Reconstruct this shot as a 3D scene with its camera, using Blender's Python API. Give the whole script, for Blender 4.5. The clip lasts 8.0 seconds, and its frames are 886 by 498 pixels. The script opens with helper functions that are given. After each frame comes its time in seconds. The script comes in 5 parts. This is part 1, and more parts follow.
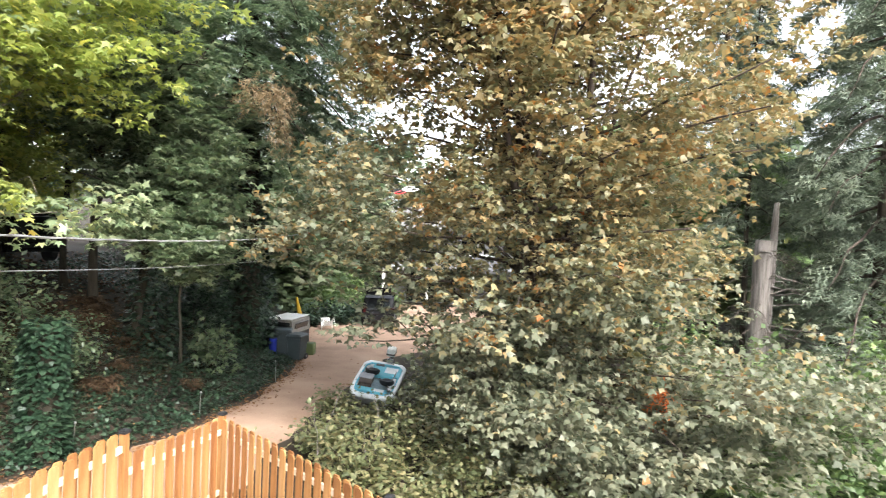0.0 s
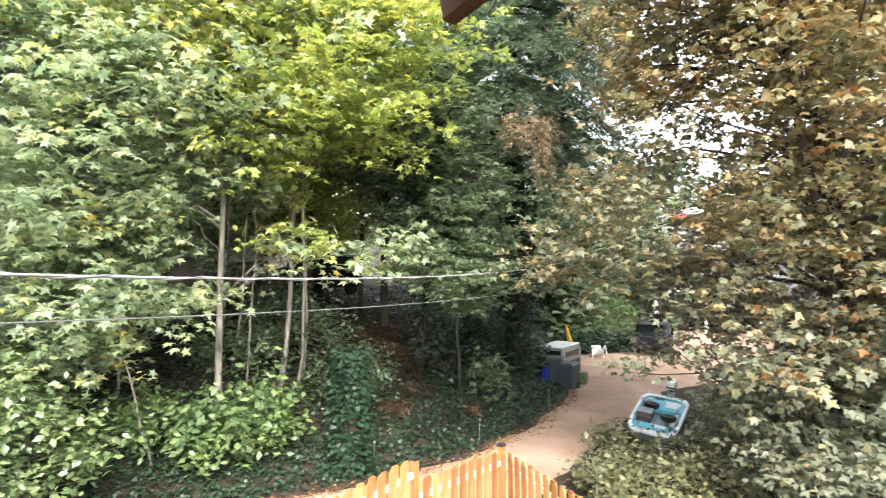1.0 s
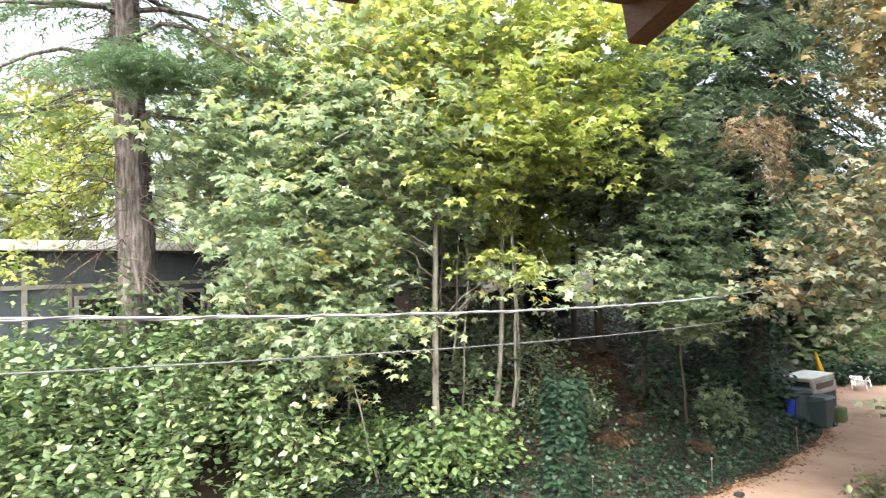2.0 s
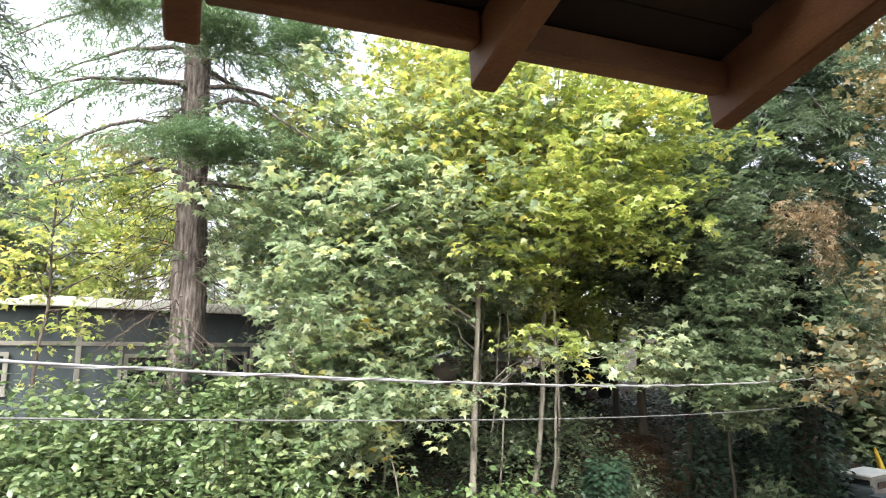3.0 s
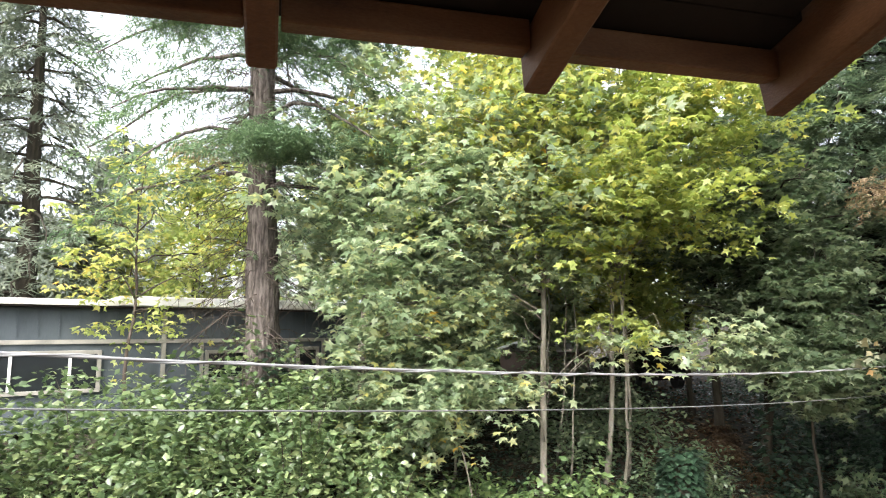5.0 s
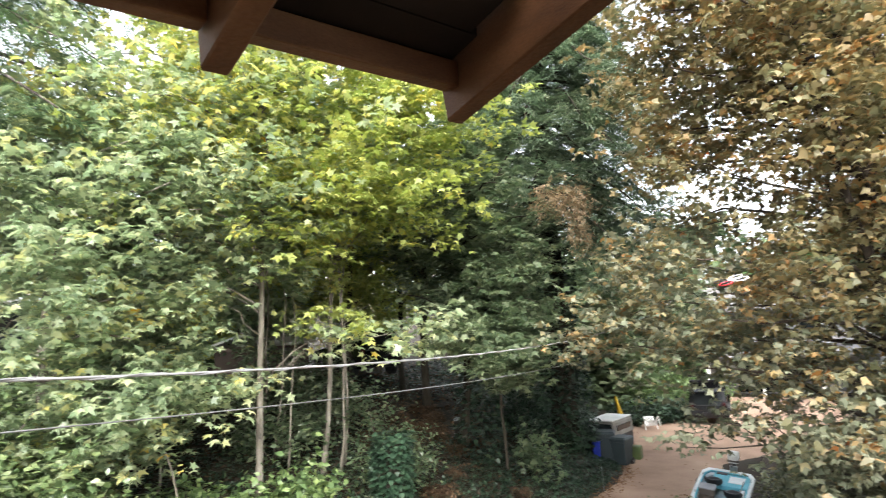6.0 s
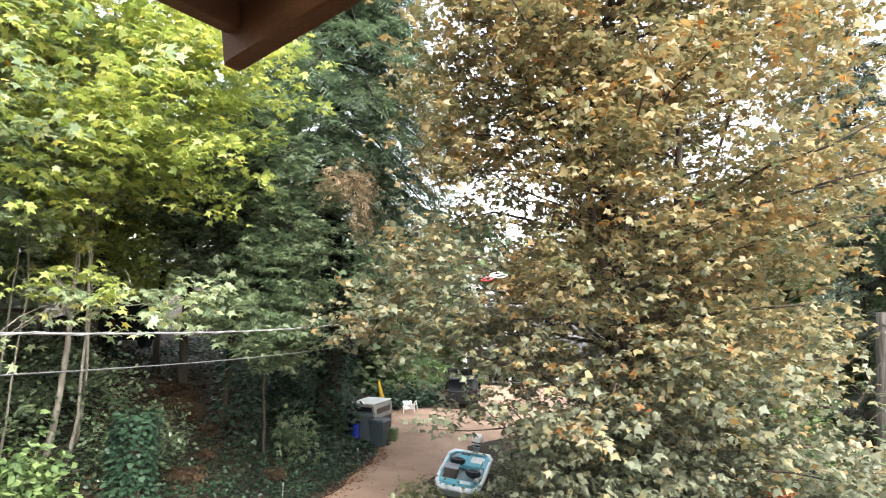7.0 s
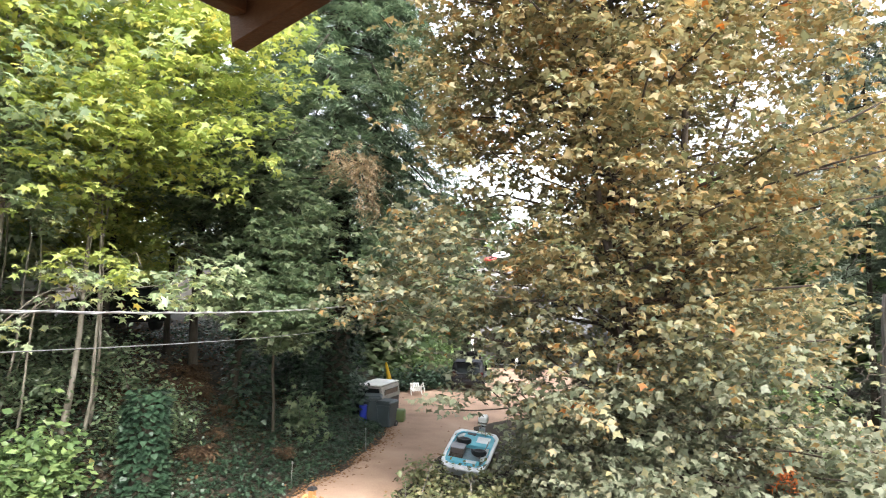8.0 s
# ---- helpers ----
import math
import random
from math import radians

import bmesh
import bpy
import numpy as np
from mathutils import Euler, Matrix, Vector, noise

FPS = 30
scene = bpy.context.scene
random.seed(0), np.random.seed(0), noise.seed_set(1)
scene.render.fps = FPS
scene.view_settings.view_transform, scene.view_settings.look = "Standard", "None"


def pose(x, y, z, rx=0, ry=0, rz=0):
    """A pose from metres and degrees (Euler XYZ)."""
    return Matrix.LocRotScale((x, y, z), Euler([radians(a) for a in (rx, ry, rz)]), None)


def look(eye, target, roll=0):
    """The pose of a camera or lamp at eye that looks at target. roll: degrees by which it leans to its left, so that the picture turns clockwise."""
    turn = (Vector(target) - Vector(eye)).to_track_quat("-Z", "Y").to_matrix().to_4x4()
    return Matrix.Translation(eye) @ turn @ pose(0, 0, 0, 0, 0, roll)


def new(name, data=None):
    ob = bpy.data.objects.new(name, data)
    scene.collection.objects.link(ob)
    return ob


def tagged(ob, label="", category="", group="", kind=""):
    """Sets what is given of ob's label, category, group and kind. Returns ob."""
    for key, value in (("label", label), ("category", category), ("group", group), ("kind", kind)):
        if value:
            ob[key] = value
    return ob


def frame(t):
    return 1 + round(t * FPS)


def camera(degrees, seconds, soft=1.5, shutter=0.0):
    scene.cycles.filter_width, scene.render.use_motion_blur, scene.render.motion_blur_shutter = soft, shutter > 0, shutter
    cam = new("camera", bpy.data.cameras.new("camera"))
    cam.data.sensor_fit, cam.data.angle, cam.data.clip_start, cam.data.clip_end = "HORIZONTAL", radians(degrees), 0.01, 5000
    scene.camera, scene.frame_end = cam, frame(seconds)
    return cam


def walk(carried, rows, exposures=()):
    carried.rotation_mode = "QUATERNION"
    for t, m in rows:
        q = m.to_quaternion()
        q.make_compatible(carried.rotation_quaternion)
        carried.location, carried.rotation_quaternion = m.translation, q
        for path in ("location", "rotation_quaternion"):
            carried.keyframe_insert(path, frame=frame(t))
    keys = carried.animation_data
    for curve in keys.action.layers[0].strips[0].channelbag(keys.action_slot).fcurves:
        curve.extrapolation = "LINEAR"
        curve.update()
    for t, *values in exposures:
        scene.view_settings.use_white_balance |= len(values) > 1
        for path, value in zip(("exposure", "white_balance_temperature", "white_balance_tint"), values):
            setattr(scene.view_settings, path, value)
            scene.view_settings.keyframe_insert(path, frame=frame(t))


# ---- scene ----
cam = camera(69.8, 8.0, soft=1.1, shutter=0.15)
PATH = [
    (0, (0.128, -0.151, 4.855), (0.116, 1.848, 4.794), 2.49),
    (0.5, (0.051, -0.021, 4.843), (-0.287, 1.950, 4.833), 1.03),
    (1, (-0.012, 0.152, 4.925), (-0.823, 1.981, 4.928), -0.61),
    (1.5, (-0.047, 0.309, 4.958), (-1.135, 1.987, 4.962), -1.64),
    (2, (-0.097, 0.441, 5.054), (-1.457, 1.905, 5.133), -2.21),
    (2.2, (-0.120, 0.502, 5.065), (-1.526, 1.916, 5.211), -0.81),
    (3.3, (-0.054, 0.177, 4.988), (-1.493, 1.526, 5.319), -0.19),
    (3.5, (-0.038, 0.217, 4.996), (-1.505, 1.536, 5.325), -0.22),
    (4, (-0.066, 0.237, 5.008), (-1.622, 1.457, 5.316), -0.65),
    (4.2, (-0.115, 0.244, 5.008), (-1.703, 1.422, 5.311), -0.58),
    (5.3, (-0.002, 0.176, 4.993), (-1.514, 1.458, 5.260), -1.09),
    (5.5, (-0.040, 0.227, 5.009), (-1.418, 1.653, 5.273), -2.25),
    (6, (-0.007, 0.270, 5.007), (-0.915, 2.037, 5.241), -3.32),
    (6.5, (-0.007, 0.295, 4.996), (-0.536, 2.212, 5.207), -1.26),
    (7, (0.007, 0.309, 4.980), (-0.258, 2.285, 5.150), 1.04),
    (7.5, (0.082, 0.246, 4.929), (-0.138, 2.230, 5.066), 1.85),
    (8, (0.059, 0.204, 4.932), (-0.229, 2.180, 5.052), 1.02),
]
walk(cam, [(t, look(eye, target, roll)) for t, eye, target, roll in PATH], [(0.0, 2.56), (0.5, 2.66), (1.0, 2.78), (2.2, 2.72), (3.3, 2.40), (5.5, 2.32), (6.0, 2.50), (6.5, 2.68), (7.0, 2.68), (8.0, 2.62)])
# ---- world, sun ----
world = bpy.data.worlds.new("overcast")
scene.world = world
world.use_nodes = True
wn, wl = world.node_tree.nodes, world.node_tree.links
wn.clear()
w_out = wn.new("ShaderNodeOutputWorld")
w_bg = wn.new("ShaderNodeBackground")
w_sky = wn.new("ShaderNodeTexSky")
w_sky.sky_type = "NISHITA"
w_sky.sun_disc = False
w_sky.sun_elevation, w_sky.sun_rotation = radians(45), radians(146)
w_sky.dust_density, w_sky.air_density, w_sky.ozone_density = 4.0, 1.0, 1.0
w_sat = wn.new("ShaderNodeHueSaturation")
w_sat.inputs["Saturation"].default_value = 0.32
w_bg.inputs["Strength"].default_value = 0.15
wl.new(w_sky.outputs[0], w_sat.inputs["Color"])
wl.new(w_sat.outputs[0], w_bg.inputs["Color"])
wl.new(w_bg.outputs[0], w_out.inputs["Surface"])
sun_data = bpy.data.lights.new("sun", "SUN")
sun_data.energy, sun_data.angle, sun_data.color = 0.9, radians(30), (1.0, 0.97, 0.93)
sun = new("sun", sun_data)
sun.matrix_world = look((6, -9, 27), (-8, 12, 2))


# ---- materials ----
def nodes_of(name):
    m = bpy.data.materials.new(name)
    m.use_nodes = True
    return m, m.node_tree.nodes, m.node_tree.links, m.node_tree.nodes["Principled BSDF"]


def ramp(ns, stops):
    r = ns.new("ShaderNodeValToRGB")
    e = r.color_ramp.elements
    e[0].position, e[0].color = stops[0][0], (*stops[0][1], 1)
    e[1].position, e[1].color = stops[-1][0], (*stops[-1][1], 1)
    for p, c in stops[1:-1]:
        k = e.new(p)
        k.color = (*c, 1)
    return r


def surface(name, stops, scale=4.0, rough=0.7, bump=0.2, fine=60.0, stretch=(1, 1, 1), metal=0.0, per_piece=0.0, spec=0.4):
    """A solid material: broad blotches and fine grain mixed, with bump; per_piece shifts the tone of each object."""
    m, ns, ln, b = nodes_of(name)
    tc = ns.new("ShaderNodeTexCoord")
    mp = ns.new("ShaderNodeMapping")
    mp.inputs["Scale"].default_value = stretch
    ln.new(tc.outputs["Object"], mp.inputs["Vector"])
    n1, n2 = ns.new("ShaderNodeTexNoise"), ns.new("ShaderNodeTexNoise")
    n1.inputs["Scale"].default_value, n1.inputs["Detail"].default_value = scale, 6
    n2.inputs["Scale"].default_value, n2.inputs["Detail"].default_value = fine, 4
    add = ns.new("ShaderNodeMath")
    add.operation = "MULTIPLY_ADD"
    add.inputs[1].default_value = 0.35
    for n in (n1, n2):
        ln.new(mp.outputs[0], n.inputs["Vector"])
    ln.new(n2.outputs["Fac"], add.inputs[0])
    ln.new(n1.outputs["Fac"], add.inputs[2])
    off = ns.new("ShaderNodeMath")
    off.operation = "SUBTRACT"
    off.inputs[1].default_value = 0.175
    ln.new(add.outputs[0], off.inputs[0])
    last = off.outputs[0]
    if per_piece:
        info = ns.new("ShaderNodeObjectInfo")
        shift = ns.new("ShaderNodeMath")
        shift.operation = "MULTIPLY_ADD"
        shift.inputs[1].default_value = per_piece
        ln.new(info.outputs["Random"], shift.inputs[0])
        ln.new(last, shift.inputs[2])
        sub = ns.new("ShaderNodeMath")
        sub.operation = "SUBTRACT"
        sub.inputs[1].default_value = per_piece / 2
        ln.new(shift.outputs[0], sub.inputs[0])
        last = sub.outputs[0]
    r = ramp(ns, stops)
    ln.new(last, r.inputs["Fac"])
    ln.new(r.outputs["Color"], b.inputs["Base Color"])
    b.inputs["Roughness"].default_value = rough
    b.inputs["Metallic"].default_value = metal
    b.inputs["Specular IOR Level"].default_value = spec
    if bump:
        bp = ns.new("ShaderNodeBump")
        bp.inputs["Strength"].default_value = bump
        bp.inputs["Distance"].default_value = 0.02
        ln.new(add.outputs[0], bp.inputs["Height"])
        ln.new(bp.outputs[0], b.inputs["Normal"])
    return m


def foliage(name, stops, patch=0.35, patch_amount=0.5, clear=0.3, rough=0.5, spec=0.5):
    """Leaves: each leaf takes its tone at random, shifted in broad patches; part of the light goes through."""
    m, ns, ln, b = nodes_of(name)
    geo = ns.new("ShaderNodeNewGeometry")
    tc = ns.new("ShaderNodeTexCoord")
    n = ns.new("ShaderNodeTexNoise")
    n.inputs["Scale"].default_value, n.inputs["Detail"].default_value = patch, 3
    ln.new(tc.outputs["Object"], n.inputs["Vector"])
    spread = ns.new("ShaderNodeMapRange")
    spread.inputs["From Min"].default_value, spread.inputs["From Max"].default_value = 0.3, 0.7
    ln.new(n.outputs["Fac"], spread.inputs["Value"])
    mix = ns.new("ShaderNodeMix")
    mix.inputs["Factor"].default_value = patch_amount
    ln.new(geo.outputs["Random Per Island"], mix.inputs[2])
    ln.new(spread.outputs[0], mix.inputs[3])
    r = ramp(ns, stops)
    ln.new(mix.outputs[0], r.inputs["Fac"])
    ln.new(r.outputs["Color"], b.inputs["Base Color"])
    b.inputs["Roughness"].default_value = rough
    b.inputs["Specular IOR Level"].default_value = spec
    t = ns.new("ShaderNodeBsdfTranslucent")
    bright = ns.new("ShaderNodeHueSaturation")
    bright.inputs["Saturation"].default_value, bright.inputs["Value"].default_value = 1.15, 1.5
    ln.new(r.outputs["Color"], bright.inputs["Color"])
    ln.new(bright.outputs[0], t.inputs["Color"])
    ms = ns.new("ShaderNodeMixShader")
    ms.inputs[0].default_value = clear
    ln.new(b.outputs[0], ms.inputs[1])
    ln.new(t.outputs[0], ms.inputs[2])
    ln.new(ms.outputs[0], ns["Material Output"].inputs["Surface"])
    return m


def plain(name, color, rough=0.5, metal=0.0, vary=0.12):
    """A near-uniform coat with faint dirt."""
    dark = tuple(c * (1 - vary * 2) for c in color)
    return surface(name, [(0.25, dark), (0.6, color), (0.9, tuple(min(1, c * (1 + vary)) for c in color))], 3.0, rough, 0.05, 40.0, metal=metal)


# soil albedo lowered: shade of the trees over the bank is in this colour
M_ground_shade = surface("tree-shaded forest soil", [(0.2, (0.012, 0.009, 0.006)), (0.45, (0.028, 0.018, 0.011)), (0.65, (0.02, 0.02, 0.01)), (0.9, (0.07, 0.035, 0.018))], 0.7, 0.95, 0.8, 14.0)
M_drive = surface("packed gravel drive", [(0.2, (0.18, 0.118, 0.083)), (0.5, (0.31, 0.207, 0.148)), (0.85, (0.43, 0.31, 0.232))], 0.6, 0.95, 0.5, 35.0)
M_litter = foliage("fallen leaves", [(0.0, (0.07, 0.035, 0.018)), (0.5, (0.17, 0.085, 0.04)), (1.0, (0.28, 0.18, 0.09))], 1.5, 0.3, 0.1, 0.8, 0.2)
M_bark = surface("grey brown bark", [(0.25, (0.028, 0.021, 0.017)), (0.55, (0.075, 0.058, 0.046)), (0.85, (0.16, 0.13, 0.11))], 3.0, 0.95, 0.9, 30.0, (3, 3, 0.5))
M_bark_fir = surface("furrowed grey fir bark", [(0.3, (0.025, 0.02, 0.017)), (0.48, (0.09, 0.074, 0.066)), (0.7, (0.2, 0.172, 0.155))], 4.0, 0.95, 1.0, 18.0, (4, 4, 0.6))
M_bark_pale = surface("pale mossy bark", [(0.25, (0.1, 0.09, 0.068)), (0.55, (0.21, 0.19, 0.158)), (0.85, (0.36, 0.335, 0.29))], 3.0, 0.9, 0.6, 30.0, (2, 2, 0.8))
M_bark_dark = surface("dark damp bark", [(0.25, (0.018, 0.016, 0.012)), (0.6, (0.05, 0.042, 0.03)), (0.9, (0.1, 0.085, 0.06))], 3.0, 0.95, 0.8, 30.0, (3, 3, 0.5))
M_snag = surface("weathered dead wood", [(0.25, (0.06, 0.052, 0.045)), (0.5, (0.16, 0.142, 0.13)), (0.8, (0.28, 0.255, 0.235))], 3.0, 0.9, 0.8, 24.0, (6, 6, 0.4))
M_autumn = foliage("autumn maple leaves", [(0.0, (0.073, 0.088, 0.042)), (0.25, (0.16, 0.162, 0.088)), (0.5, (0.24, 0.208, 0.114)), (0.75, (0.29, 0.205, 0.096)), (0.9, (0.325, 0.152, 0.055)), (1.0, (0.325, 0.088, 0.032))], 0.9, 0.5, 0.36, 0.42, 0.4)
M_sage = foliage("dull sage maple leaves", [(0.0, (0.066, 0.084, 0.054)), (0.4, (0.128, 0.142, 0.093)), (0.75, (0.193, 0.195, 0.131)), (0.95, (0.235, 0.193, 0.113)), (1.0, (0.255, 0.13, 0.052))], 0.9, 0.5, 0.3, 0.5, 0.35)
M_moss = surface("moss green bark", [(0.25, (0.05, 0.05, 0.015)), (0.6, (0.13, 0.12, 0.035)), (0.9, (0.22, 0.19, 0.08))], 3.0, 0.95, 0.8, 30.0)
M_green = foliage("green maple leaves", [(0.0, (0.115, 0.166, 0.1)), (0.4, (0.233, 0.298, 0.178)), (0.68, (0.345, 0.39, 0.245)), (0.9, (0.51, 0.48, 0.19)), (1.0, (0.66, 0.38, 0.06))], 0.7, 0.42, 0.5, 0.28, 0.95)
M_yellow = foliage("yellowing maple leaves", [(0.0, (0.16, 0.21, 0.075)), (0.4, (0.3, 0.35, 0.12)), (0.75, (0.47, 0.46, 0.17)), (0.93, (0.6, 0.48, 0.15)), (1.0, (0.55, 0.27, 0.06))], 0.5, 0.3, 0.5, 0.4, 0.5)
M_lime = foliage("lime green leaves", [(0.0, (0.155, 0.208, 0.066)), (0.4, (0.262, 0.312, 0.1)), (0.75, (0.385, 0.408, 0.135)), (0.93, (0.53, 0.43, 0.11)), (1.0, (0.52, 0.26, 0.06))], 0.5, 0.35, 0.47, 0.42, 0.45)
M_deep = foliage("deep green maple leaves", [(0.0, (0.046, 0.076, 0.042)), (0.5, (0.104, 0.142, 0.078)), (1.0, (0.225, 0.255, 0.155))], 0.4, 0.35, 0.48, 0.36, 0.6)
# ivy tone kept very dark, with part of the bank's shade painted in
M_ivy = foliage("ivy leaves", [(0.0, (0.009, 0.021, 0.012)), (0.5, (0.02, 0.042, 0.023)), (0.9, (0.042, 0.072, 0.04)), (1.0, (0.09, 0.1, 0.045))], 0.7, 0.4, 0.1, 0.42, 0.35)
M_shrub = foliage("light green shrub leaves", [(0.0, (0.045, 0.08, 0.03)), (0.5, (0.1, 0.155, 0.06)), (0.9, (0.2, 0.26, 0.1)), (1.0, (0.32, 0.3, 0.12))], 0.8, 0.35, 0.32, 0.4)
M_laurel = foliage("laurel leaves", [(0.0, (0.045, 0.075, 0.034)), (0.5, (0.105, 0.155, 0.065)), (0.9, (0.24, 0.285, 0.13)), (1.0, (0.36, 0.24, 0.08))], 0.7, 0.3, 0.28, 0.32, 0.6)
M_bramble = foliage("bramble leaves", [(0.0, (0.05, 0.065, 0.03)), (0.45, (0.12, 0.135, 0.06)), (0.8, (0.22, 0.195, 0.1)), (1.0, (0.34, 0.2, 0.1))], 0.6, 0.45, 0.3)
M_fir = foliage("fir needles", [(0.0, (0.06, 0.1, 0.06)), (0.5, (0.125, 0.19, 0.1)), (1.0, (0.23, 0.3, 0.155))], 0.5, 0.4, 0.3, 0.5)
M_fir_dark = foliage("dark conifer needles", [(0.0, (0.05, 0.08, 0.052)), (0.5, (0.115, 0.165, 0.1)), (1.0, (0.23, 0.27, 0.165))], 0.5, 0.4, 0.3, 0.5)
M_spruce = foliage("grey spruce needles", [(0.0, (0.07, 0.095, 0.07)), (0.5, (0.14, 0.175, 0.125)), (1.0, (0.24, 0.27, 0.2))], 0.5, 0.4, 0.3, 0.6)
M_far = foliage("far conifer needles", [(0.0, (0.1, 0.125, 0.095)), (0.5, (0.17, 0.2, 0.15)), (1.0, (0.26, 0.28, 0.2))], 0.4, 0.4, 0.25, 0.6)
M_dead = foliage("dead brown needles", [(0.0, (0.2, 0.145, 0.085)), (0.5, (0.33, 0.25, 0.155)), (1.0, (0.46, 0.37, 0.25))], 0.8, 0.3, 0.25, 0.8)
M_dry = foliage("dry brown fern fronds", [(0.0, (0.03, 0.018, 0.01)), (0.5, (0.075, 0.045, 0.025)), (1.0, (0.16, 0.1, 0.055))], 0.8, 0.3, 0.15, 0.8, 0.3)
M_rust = foliage("rust red dead leaves", [(0.0, (0.25, 0.06, 0.02)), (0.6, (0.45, 0.13, 0.035)), (1.0, (0.5, 0.22, 0.06))], 0.8, 0.3, 0.25, 0.8)
M_willow = foliage("willow leaves", [(0.0, (0.16, 0.2, 0.11)), (1.0, (0.32, 0.36, 0.2))], 0.6, 0.4, 0.3, 0.6)
M_cedar = surface("new cedar boards", [(0.2, (0.19, 0.075, 0.025)), (0.45, (0.31, 0.145, 0.05)), (0.7, (0.41, 0.225, 0.09)), (0.95, (0.48, 0.31, 0.155))], 2.0, 0.6, 0.2, 40.0, (5, 5, 0.5), per_piece=0.55)
M_rail = surface("pale sapwood rail", [(0.2, (0.5, 0.42, 0.3)), (0.8, (0.7, 0.63, 0.5))], 2.0, 0.6, 0.1, 40.0, (1, 1, 4))
M_cap = plain("black post cap", (0.02, 0.02, 0.022), 0.4)
M_eave = surface("brown stained rafter wood", [(0.2, (0.05, 0.02, 0.008)), (0.5, (0.12, 0.052, 0.02)), (0.85, (0.2, 0.1, 0.045))], 2.5, 0.6, 0.25, 50.0, (2, 2, 6))
# near-black base: the shade under the roof is put into this colour
M_deck_shade = surface("shade-darkened roof boards", [(0.2, (0.007, 0.005, 0.004)), (0.8, (0.02, 0.013, 0.009))], 2.0, 0.85, 0.2, 30.0)
# siding colour roughly halved to hold the shade that trees cast on the wall
M_siding_shade = surface("tree-shaded blue grey siding", [(0.2, (0.04, 0.05, 0.058)), (0.5, (0.062, 0.076, 0.086)), (0.85, (0.085, 0.1, 0.112))], 1.5, 0.75, 0.12, 30.0, (1, 1, 0.3))
M_trim = surface("weathered beige trim", [(0.2, (0.17, 0.16, 0.14)), (0.6, (0.28, 0.265, 0.235)), (0.9, (0.38, 0.36, 0.32))], 2.0, 0.7, 0.1, 30.0)
M_white = surface("white paint", [(0.2, (0.55, 0.55, 0.53)), (0.6, (0.8, 0.8, 0.78))], 2.0, 0.55, 0.05, 30.0)
M_roofing = surface("white roll roofing", [(0.2, (0.5, 0.46, 0.42)), (0.42, (0.78, 0.76, 0.73)), (0.8, (0.86, 0.85, 0.83))], 1.2, 0.8, 0.2, 20.0)
M_black = plain("black plastic", (0.02, 0.021, 0.023), 0.45)
M_cart = plain("dark green grey bin plastic", (0.035, 0.05, 0.055), 0.5)
M_blue = plain("blue plastic", (0.015, 0.03, 0.3), 0.45)
M_turq = surface("turquoise boat deck", [(0.2, (0.08, 0.33, 0.42)), (0.6, (0.14, 0.48, 0.6)), (0.9, (0.3, 0.62, 0.7))], 2.0, 0.5, 0.05, 20.0)
M_hull = surface("white gelcoat", [(0.2, (0.5, 0.53, 0.55)), (0.6, (0.76, 0.79, 0.8))], 2.0, 0.35, 0.03, 20.0)
M_seat = plain("grey brown seat", (0.12, 0.1, 0.09), 0.6)
M_steel = plain("dull metal", (0.35, 0.35, 0.36), 0.4, 0.8)
M_carpaint = plain("dark car paint", (0.02, 0.021, 0.024), 0.2, 0.3)
M_glass_dark = plain("dark window glass", (0.015, 0.018, 0.02), 0.06)
M_yellowp = plain("yellow plastic", (0.6, 0.38, 0.02), 0.5)
M_greyhouse = surface("grey house siding", [(0.2, (0.22, 0.22, 0.23)), (0.8, (0.38, 0.38, 0.39))], 1.5, 0.8, 0.1, 20.0)
M_shingle = surface("grey shingles", [(0.2, (0.1, 0.1, 0.1)), (0.8, (0.24, 0.23, 0.22))], 2.0, 0.9, 0.4, 30.0)
M_wire = plain("grey aluminium cable", (0.27, 0.27, 0.27), 0.55, 0.2)
M_wire_thin = plain("dull grey cable sheath", (0.14, 0.14, 0.14), 0.6, 0.0)
M_red = plain("red plastic", (0.5, 0.02, 0.03), 0.4)
M_pink = plain("faded brown panel", (0.16, 0.12, 0.1), 0.8)


